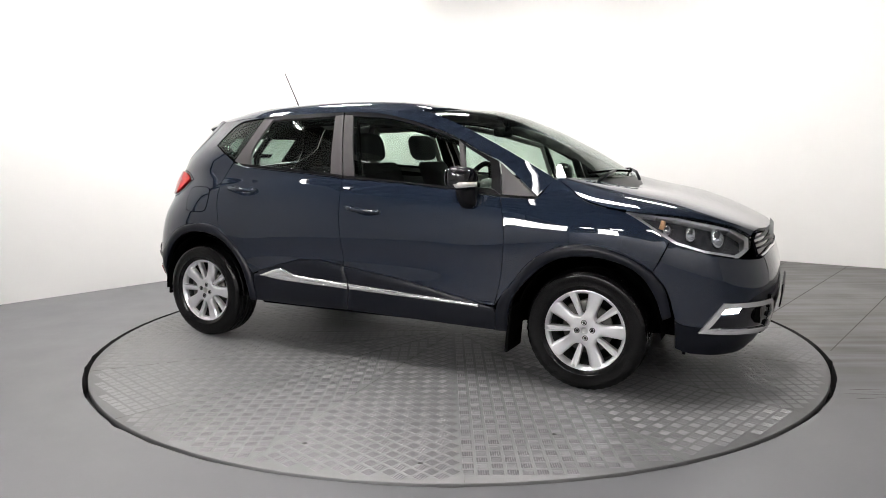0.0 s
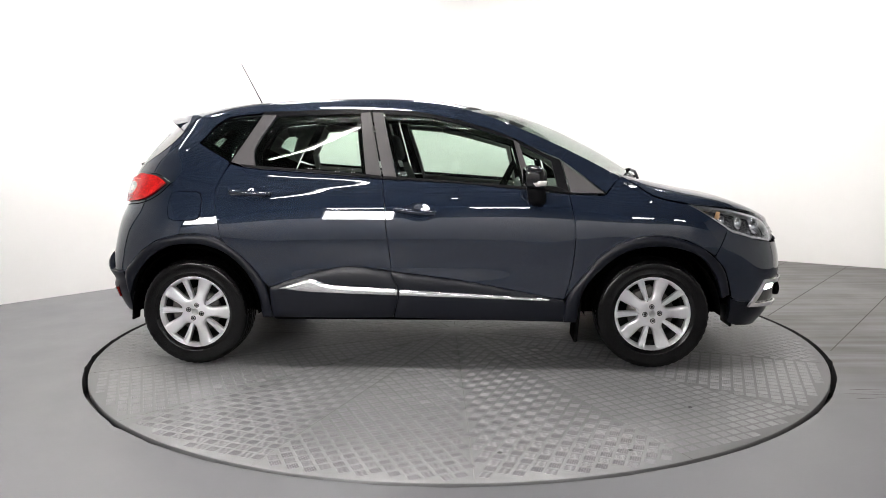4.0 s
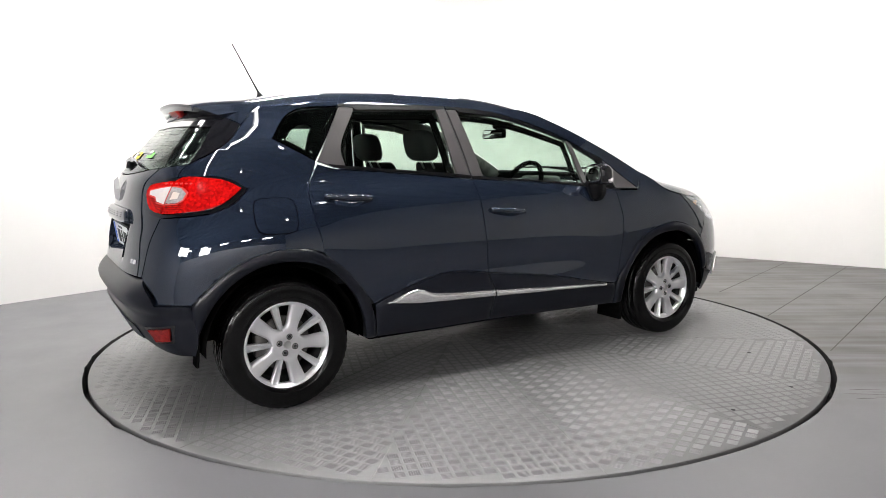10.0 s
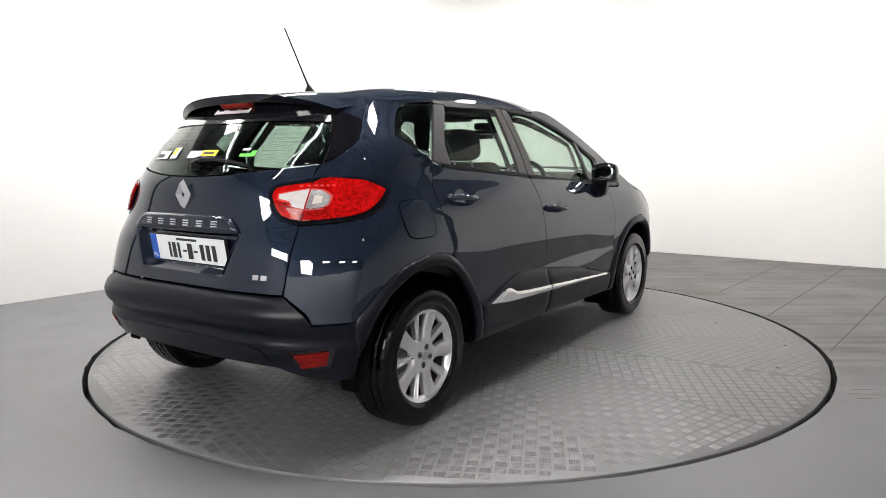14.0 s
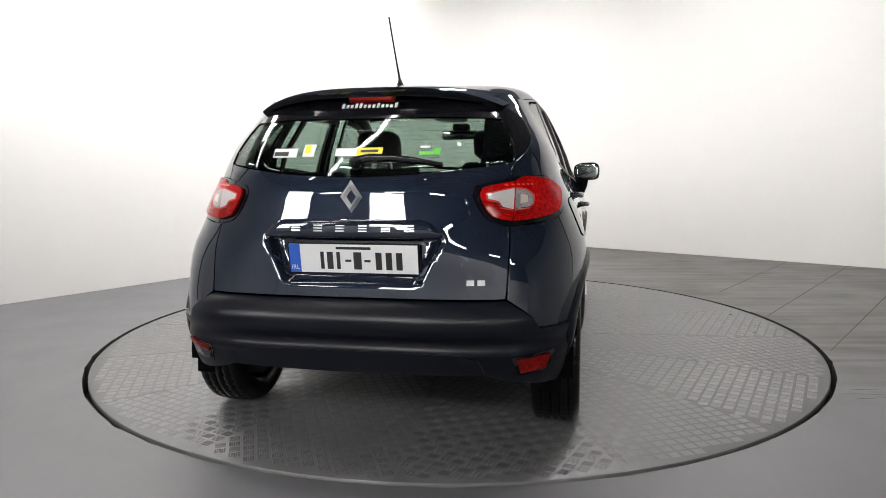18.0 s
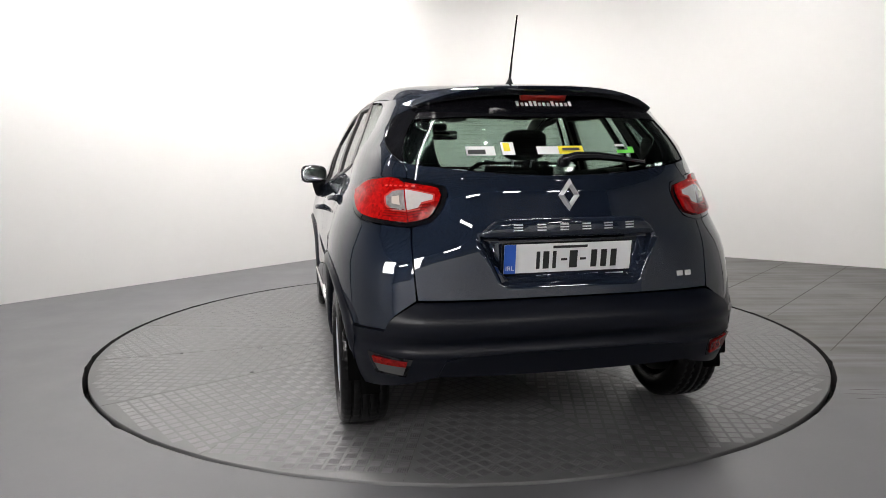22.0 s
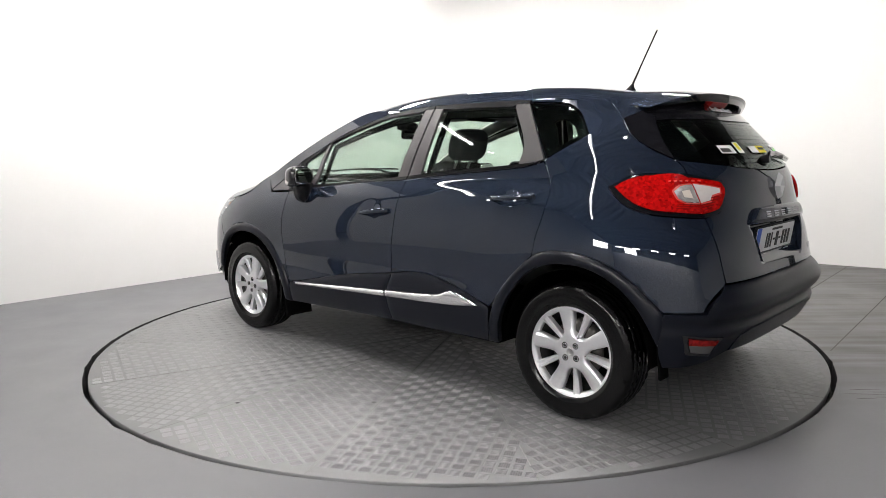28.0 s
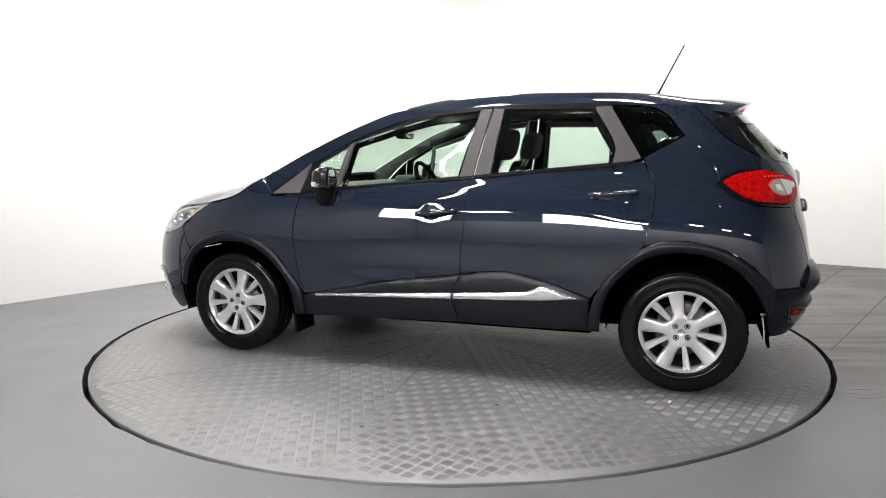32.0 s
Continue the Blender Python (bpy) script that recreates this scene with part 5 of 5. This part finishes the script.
# ---- handles and mirrors ----
def handles():
    for doors, x0, x1, zc, slope in ((front_doors, -.130, .098, .889, -.10), (rear_doors, -1.077, -.838, .996, -.07)):
        bm = bmesh.new()
        n = 14
        rows = []
        for i in range(n + 1):
            t = i / n
            x = x0 + (x1 - x0) * t
            z = zc + slope * (x - (x0 + x1) / 2)
            y = -(W(z) + .0)
            e = math.sin(math.pi * min(max(t, .0), 1.0)) ** .4 if 0 < t < 1 else .15
            outw = .012 + .030 * math.sin(math.pi * t) ** .6
            hh = .006 + .0085 * e
            rows.append([bm.verts.new((x, y - outw - (.007 + .005 * e) * math.cos(a * math.tau / 10), z + hh * math.sin(a * math.tau / 10))) for a in range(10)])
        for a, b in zip(rows, rows[1:]):
            for k in range(10):
                bm.faces.new((a[k], a[(k + 1) % 10], b[(k + 1) % 10], b[k]))
        bm.faces.new(rows[0])
        bm.faces.new(rows[-1])
        bmesh.ops.recalc_face_normals(bm, faces=bm.faces)
        b2 = mirrored(bm)
        for b, d, s in ((bm, doors[0], -1), (b2, doors[1], 1)):
            part("door_handle", b, PAINT, d, "body-coloured grip handle")
            for xe in (x0 + .022, x1 - .018):
                bb = bmesh.new()
                zz = zc + slope * (xe - (x0 + x1) / 2)
                ya, yb = s * (W(zz) - .01), s * (W(zz) + .022)
                box(bb, xe - .024, xe + .024, min(ya, yb), max(ya, yb), zz - .013, zz + .013, .008)
                part("handle_foot", bb, PAINT, d)


handles()


def mirrors():
    for s in (-1, 1):
        bm = bmesh.new()
        # housing: an egg cut flat towards the tail
        bmesh.ops.create_uvsphere(bm, u_segments=28, v_segments=18, radius=1)
        for v in bm.verts:
            x, y, z = v.co
            e = 0.62
            f = lambda q: math.copysign(abs(q) ** e, q)
            X = f(x)
            xx = .040 * X if X < 0 else .080 * X
            v.co = Vector((.632 + xx - .012 * f(y), s * (.891 + .090 * f(y)), 1.078 + (.062 + .006 * y) * f(z) - .012 * max(0, X)))
        if s > 0:
            bmesh.ops.reverse_faces(bm, faces=bm.faces)
        bmesh.ops.recalc_face_normals(bm, faces=bm.faces)
        h = part("door_mirror", bm, GLOSSB, car, "gloss black door mirror")
        bm = bmesh.new()
        bmesh.ops.create_uvsphere(bm, u_segments=28, v_segments=8, radius=1)
        for v in bm.verts:
            x, y, z = v.co
            f = lambda q: math.copysign(abs(q) ** .62, q)
            v.co = Vector((.590 + .004 * x - .012 * f(y), s * (.891 + .078 * f(y)), 1.079 + .051 * f(z)))
        bmesh.ops.recalc_face_normals(bm, faces=bm.faces)
        part("mirror_glass", bm, MIRROR, h, "silvered mirror glass")
        bm = bmesh.new()
        n = 10
        rows = []
        for i in range(n + 1):
            t = i / n
            y = .865 + .113 * t
            q = (y - .891) / .0905
            xx = .632 + .080 * max(0.0, 1 - abs(q) ** 3.2) ** .31 - .012 * q
            rows.append([bm.verts.new((xx - .016, s * y, 1.026)), bm.verts.new((xx + .003, s * y, 1.032)), bm.verts.new((xx + .003, s * y, 1.056)), bm.verts.new((xx - .03, s * y, 1.045))])
        for a, b in zip(rows, rows[1:]):
            for k in range(4):
                bm.faces.new((a[k], a[(k + 1) % 4], b[(k + 1) % 4], b[k]))
        bm.faces.new(rows[0])
        bm.faces.new(rows[-1])
        bmesh.ops.recalc_face_normals(bm, faces=bm.faces)
        part("mirror_indicator", bm, WHITEL, h, "clear indicator strip")
        bm = bmesh.new()
        prof = [(.625, .700, .918, .845, .876), (.612, .712, .95, .835, .888), (.606, .705, .99, .81, .900), (.606, .70, 1.035, .80, .905)]
        rows = [[bm.verts.new((x, s * y, z)) for x, y in ((x0, y0), (x1, y0), (x1, y1), (x0, y1))] for x0, x1, z, y0, y1 in prof]
        for a, b in zip(rows, rows[1:]):
            for k in range(4):
                bm.faces.new((a[k], a[(k + 1) % 4], b[(k + 1) % 4], b[k]))
        bm.faces.new(rows[0])
        bm.faces.new(rows[-1])
        bmesh.ops.recalc_face_normals(bm, faces=bm.faces)
        bmesh.ops.bevel(bm, geom=bm.edges[:], offset=.008, segments=2, affect="EDGES")
        part("mirror_foot", bm, BLACK, h, "matt black mirror foot")


mirrors()


# ---- wheels ----
RW, WY, WZ = .311, .768, .312


def make_wheel():
    """A wheel about the y axis, its face towards -y."""
    bm = bmesh.new()
    # rim ring with a stepped lip
    revolve(bm, [(.186, -.055), (.188, -.070), (.193, -.079), (.199, -.083), (.205, -.089), (.209, -.088), (.210, -.080)], seg=80)

    half = curve([(.070, .0411), (.075, .0400), (.080, .0345), (.086, .0300), (.095, .0278), (.106, .0280), (.126, .0302), (.160, .0345), (.185, .0370), (.200, .0410)])

    def wide_spoke(ang):
        """A fifth of the face: the boss, running out into one broad spoke that flares to the rim."""
        bm = bmesh.new()
        rs = [.018, .030, .045, .060, .067, .071, .0755, .080, .084, .088, .093, .099, .106, .116, .130, .145, .160, .175, .187, .196, .201]
        rows = []
        for r in rs:
            t = max(0.0, (r - .075) / .125)
            hw = r * math.sin(radians(36)) if r < .0705 else min(half(r), r * math.sin(radians(36)))
            face = -.0795 - .006 * math.sin(math.pi * min(1.0, r / .12)) * .5 + .0045 * math.sin(math.pi * t) - .004 * t
            cut = step01((r - .069) / .012)
            row = []
            for sx in (-1, -.97, -.9, -.78, -.5, 0, .5, .78, .9, .97, 1):
                ta = math.asin(min(1.0, hw / r)) * sx
                d = face + .0022 * cut * sx * sx + cut * (.0075 * max(0.0, (abs(sx) - .74) / .26) ** 1.6)
                row.append((ta, d))
            row = [(row[0][0], -.079 + cut * .034)] + row + [(row[-1][0], -.079 + cut * .034)]
            rows.append([bm.verts.new((r * math.cos(ang + q), d, r * math.sin(ang + q))) for q, d in row])
        for a, b in zip(rows, rows[1:]):
            for k in range(len(a) - 1):
                bm.faces.new((a[k], b[k], b[k + 1], a[k + 1]))
        bmesh.ops.recalc_face_normals(bm, faces=bm.faces)
        if sum(f.normal.y * f.calc_area() for f in bm.faces) > 0:
            bmesh.ops.reverse_faces(bm, faces=bm.faces)
        sharpen(bm, 50)
        part("spoke", bm, RIM, w)

    def slim_spoke(ang):
        """A narrow spoke, set back at the boss, with a groove between two ribs."""
        bm = bmesh.new()
        rows = []
        for i in range(13):
            t = i / 12
            r = .070 + .129 * t
            hw = .0105 + .0085 * t
            face = -.066 - .017 * t + .003 * math.sin(math.pi * t)
            row = [(-1.05, .026), (-1, .003), (-.86, 0), (-.50, 0), (-.36, .0035), (0, .0042), (.36, .0035), (.50, 0), (.86, 0), (1, .003), (1.05, .026)]
            rows.append([bm.verts.new((r * math.cos(ang) - hw * q * math.sin(ang), face + d, r * math.sin(ang) + hw * q * math.cos(ang))) for q, d in row])
        for a, b in zip(rows, rows[1:]):
            for k in range(len(a) - 1):
                bm.faces.new((a[k], b[k], b[k + 1], a[k + 1]))
        bmesh.ops.recalc_face_normals(bm, faces=bm.faces)
        if sum(f.normal.y * f.calc_area() for f in bm.faces) > 0:
            bmesh.ops.reverse_faces(bm, faces=bm.faces)
        sharpen(bm, 30)
        part("spoke", bm, RIM, w, "slim grooved spoke")

    bmesh.ops.recalc_face_normals(bm, faces=bm.faces)
    sharpen(bm, 40)
    w = part("wheel", bm, RIM, car, "silver ten-spoke wheel")
    for k in range(5):
        wide_spoke(radians(70 + 72 * k))
        slim_spoke(radians(106 + 72 * k))
    bm = bmesh.new()
    revolve(bm, [(.001, -.078), (.0185, -.0795), (.0185, -.060)], seg=40)
    part("wheel_centre", bm, RIM, w)
    bm = bmesh.new()
    revolve(bm, [(.205, -.060), (.186, -.050), (.182, .02), (.182, .09), (.05, .09)], seg=48)
    part("wheel_barrel", bm, RIMDARK, w)
    bm = bmesh.new()
    revolve(bm, [(.04, -.030), (.128, -.030), (.130, -.025), (.130, -.010)], seg=48)
    part("brake_disc", bm, DISC, w, "bare steel brake disc")
    bm = bmesh.new()
    box(bm, -.145, -.085, -.055, 0, -.05, .06, .01)
    part("brake_caliper", bm, DISC, w)
    bm = bmesh.new()
    seg = 144
    prof = [(.206, -.070), (.207, -.088), (.213, -.096), (.222, -.0985), (.226, -.103), (.232, -.1035), (.236, -.1015), (.262, -.104), (.280, -.1025), (.290, -.100), (.2925, -.0975), (.300, -.094),
            (.306, -.086), (.3085, -.075), (.3105, -.060), (.3035, -.059), (.3035, -.052), (.311, -.051), (.3115, -.022), (.304, -.021), (.304, -.013), (.312, -.012),
            (.312, .012), (.304, .013), (.304, .021), (.3115, .022), (.311, .051), (.3035, .052), (.3035, .059), (.3105, .060), (.306, .086), (.290, .100), (.25, .104), (.206, .085)]
    rings = revolve(bm, prof, seg=seg)
    for i in (11, 12, 13, 14, 17, 18, 25, 26, 29, 30):
        for k in range(seg):
            if k % 3 == (0 if i < 20 else 1):
                v = rings[i][k]
                q = math.hypot(v.co.x, v.co.z)
                f = (q - .0028) / q
                v.co.x *= f
                v.co.z *= f
    sharpen(bm, 28)
    part("tyre", bm, TYRE, w, "black tyre with fine tread")
    for k in range(4):
        a = radians(73 + 90 * k)
        cx, cz = .040 * math.cos(a), .040 * math.sin(a)
        bm = bmesh.new()
        revolve(bm, [(.0150, -.0800), (.0146, -.0838), (.0120, -.0840), (.0095, -.0815), (.0078, -.0815), (.0072, -.0850), (.0005, -.0855)], axis_at=(cx, 0, cz), seg=14)
        part("wheel_bolt", bm, GLOSSB, w, "dark recessed wheel bolt")
    bm = bmesh.new()
    revolve(bm, [(.0195, -.078), (.0185, -.0850), (.016, -.0858), (.0150, -.0848), (.0005, -.0850)], seg=24)
    cap = part("centre_cap", bm, SATIN, w, "silver centre cap")
    return w


w0 = make_wheel()
parts_of = lambda s, x, spin: pose(x, s * WY, WZ, 0, 0, 180 if s > 0 else 0) @ pose(0, 0, 0, 0, spin, 0)
w0.matrix_basis = parts_of(-1, -1.303, 0)
copy_thing(w0, parts_of(-1, 1.303, 68))
copy_thing(w0, parts_of(1, -1.303, 114))
copy_thing(w0, parts_of(1, 1.303, -8))

# ---- wheel wells and under side ----
for sx in (-1.303, 1.303):
    for s in (-1, 1):
        bm = bmesh.new()
        n = 24
        rows = []
        for i in range(n + 1):
            a = math.pi * (-.01 + 1.02 * i / n)
            r = .372
            rows.append([bm.verts.new((sx + r * math.cos(a), s * y, WZ + r * math.sin(a))) for y in (.845, .52)])
        for a, b in zip(rows, rows[1:]):
            bm.faces.new((a[0], a[1], b[1], b[0]))
        bm.faces.new([r[1] for r in rows])
        part("wheel_well", bm, TRIM, car, "black wheel arch liner")
bm = bmesh.new()
box(bm, -1.50, 1.95, -.50, .50, .24, .46, .03)
box(bm, -1.86, -1.45, -.55, .55, .36, .50, .03)
box(bm, -.86, .86, -.80, .80, .255, .50, .02)
part("underbody", bm, TRIM, car, "dark underside")
bm = bmesh.new()
tube(bm, [(-1.62, .42, .31), (-1.45, .42, .30), (-1.35, .30, .29)], .024, 10)
part("exhaust", bm, TRIM, car, "steel exhaust pipe")
for x, w, zlo, yin, yout in ((-1.690, .014, .25, .72, .80), (.905, .02, .150, .66, .862)):
    for s in (-1, 1):
        bm = bmesh.new()
        ya, yb = sorted((s * yin, s * yout))
        box(bm, x - w / 2, x + w / 2, ya, yb, zlo, .40, .006)
        for v in bm.verts:
            v.co.x -= (.40 - v.co.z) * .10
        part("mud_flap", bm, TRIM, car, "black rubber mud flap")
for s in (-1, 1):
    bm = bmesh.new()
    ya, yb = sorted((s * .58, s * .74))
    box(bm, 1.76, 1.775, ya, yb, .215, .32, .004)
    part("air_deflector", bm, BLACK, car, "black rubber air deflector")

# ---- cabin ----
def seat(y, x, top, name, label, w=.25):
    bm = bmesh.new()
    box(bm, x, x + .50, y - w, y + w, .52, .66, .05, 3)
    st = part(name, bm, SEAT, car, label)
    bm = bmesh.new()
    box(bm, -.06, .06, y - w, y + w, 0, top - .62, .05, 3)
    for v in bm.verts:
        v.co.y = y + (v.co.y - y) * (1 - .22 * max(0, v.co.z / (top - .62) - .5))
        v.co = Vector((x - .01 - v.co.z * .40, v.co.y, .62 + v.co.z))
    part("backrest", bm, SEAT, st)
    return st


for y in (-.36, .36):
    st = seat(y, .02, 1.155, "front_seat", "dark cloth front seat")
    bm = bmesh.new()
    bmesh.ops.create_uvsphere(bm, u_segments=24, v_segments=14, radius=1)
    for v in bm.verts:
        f = lambda q: math.copysign(abs(q) ** .6, q)
        v.co = Vector((-.285 + .062 * f(v.co.x) - .2 * .1 * f(v.co.z), y + .135 * f(v.co.y), 1.255 + .092 * f(v.co.z)))
    part("headrest", bm, SEAT, st, "rounded dark headrest")
    for d in (-.06, .06):
        bm = bmesh.new()
        tube(bm, [(-.225, y + d, 1.12), (-.27, y + d, 1.20)], .007, 8)
        part("headrest_post", bm, SATIN, st)
bench = seat(0, -1.02, 1.06, "rear_bench", "dark cloth rear bench", .62)
for y in (-.36, 0, .36):
    bm = bmesh.new()
    box(bm, -1.27, -1.19, y - .11, y + .11, 1.04, 1.12, .03, 3)
    part("headrest", bm, SEAT, bench)
bm = bmesh.new()
box(bm, -1.72, -1.25, -.62, .62, 1.02, 1.05, .01)
part("parcel_shelf", bm, TRIM, car, "dark parcel shelf")
bm = bmesh.new()
box(bm, .62, 1.02, -.74, .74, .70, 1.02, .06, 3)
box(bm, .56, .70, -.50, -.22, .98, 1.06, .03, 3)
dash = part("dashboard", bm, DASH, car, "grey moulded dashboard")
bm = bmesh.new()
box(bm, .50, .62, -.09, .09, .60, 1.00, .03)
part("console_screen", bm, GLOSSB, dash, "black centre console")
bm = bmesh.new()
n, m = 40, 10
for i in range(n):
    a = i * math.tau / n
    for j in range(m):
        b = j * math.tau / m
        r = .178 + .016 * math.cos(b)
        bm.verts.new((.016 * math.sin(b), r * math.cos(a), r * math.sin(a)))
bm.verts.ensure_lookup_table()
for i in range(n):
    for j in range(m):
        bm.faces.new([bm.verts[q] for q in (i * m + j, ((i + 1) % n) * m + j, ((i + 1) % n) * m + (j + 1) % m, i * m + (j + 1) % m)])
box(bm, -.01, .03, -.07, .07, -.05, .05, .02)
box(bm, -.005, .012, -.17, .17, -.022, .022, .006)
sw = part("steering_wheel", bm, TRIM, dash, "dark steering wheel")
sw.matrix_basis = pose(.47, -.36, .985, 0, 26, 0)
bm = bmesh.new()
tube(bm, [(.50, -.36, .97), (.68, -.36, .90)], .035, 12)
part("steering_column", bm, TRIM, dash)
bm = bmesh.new()
box(bm, .495, .53, -.125, .125, 1.310, 1.372, .016, 3)
im = part("rear_view_mirror", bm, TRIM, car, "dark rear-view mirror")
bm = bmesh.new()
box(bm, .4925, .4945, -.115, .115, 1.317, 1.365)
part("mirror_glass", bm, MIRROR, im)
bm = bmesh.new()
tube(bm, [(.525, 0, 1.35), (.58, 0, 1.41)], .014, 8)
box(bm, .53, .64, -.06, .06, 1.375, 1.425, .02)
part("mirror_mount", bm, TRIM, im)
bm = bmesh.new()
box(bm, .10, .30, -.10, .10, 1.42, 1.47, .02)
part("roof_console", bm, LINER, car, "grey roof console")
bm = bmesh.new()
box(bm, .096, .10, -.008, .008, 1.44, 1.452)
part("alarm_light", bm, RED, car, "small red cabin light")
# inner door trims
for s in (-1, 1):
    bm = bmesh.new()
    n = 20
    rows = []
    for i in range(n + 1):
        x = -1.60 + 2.48 * i / n
        lo = .45 if x > -.86 else .80
        rows.append([bm.verts.new((x, s * (side_y(x, z) - .055), z)) for z in (lo, lo * .5 + .45, .92, 1.03 - .03 * (x + .3) * .9)])
    for a, b in zip(rows, rows[1:]):
        for k in range(3):
            bm.faces.new((a[k], b[k], b[k + 1], a[k + 1]))
    part("door_trim", bm, DASH, car, "dark inner door trim")

# ---- screen wipers ----
for y0, y1 in ((-.50, .10), (.05, .62)):
    bm = bmesh.new()
    pts = []
    for i in range(9):
        t = i / 8
        v = (y0 + (y1 - y0) * t) / .74
        pts.append(screen_fn(.955 - .02 * math.sin(math.pi * t), v) + Vector((.010, 0, .010)))
    tube(bm, pts, .007, 6)
    wb = part("screen_wiper", bm, TRIM, car, "black windscreen wiper")
    bm = bmesh.new()
    a = screen_fn(1.03, y0 / .74) + Vector((.01, 0, .006))
    tube(bm, [a, a.lerp(pts[4], .5) + Vector((.01, 0, .012)), pts[4]], .009, 8)
    part("wiper_arm", bm, BLACK, wb)


# ---- what turns ----
def motions():
    times = [0, .1, .3, .6] + [i for i in range(1, 32)] + [31.4, 31.7, 31.9, 32]
    rows_t, rows_c = [], []
    for t in times:
        a = TURN0 + TURN_RATE * t
        rows_t.append((t, pose(0, 0, 0, 0, 0, a)))
        rows_c.append((t, pose(0, 0, 0, 0, 0, a) @ pose(CAR_AT[0], CAR_AT[1], 0.0)))
    walk(table, rows_t)
    walk(car, rows_c)


motions()
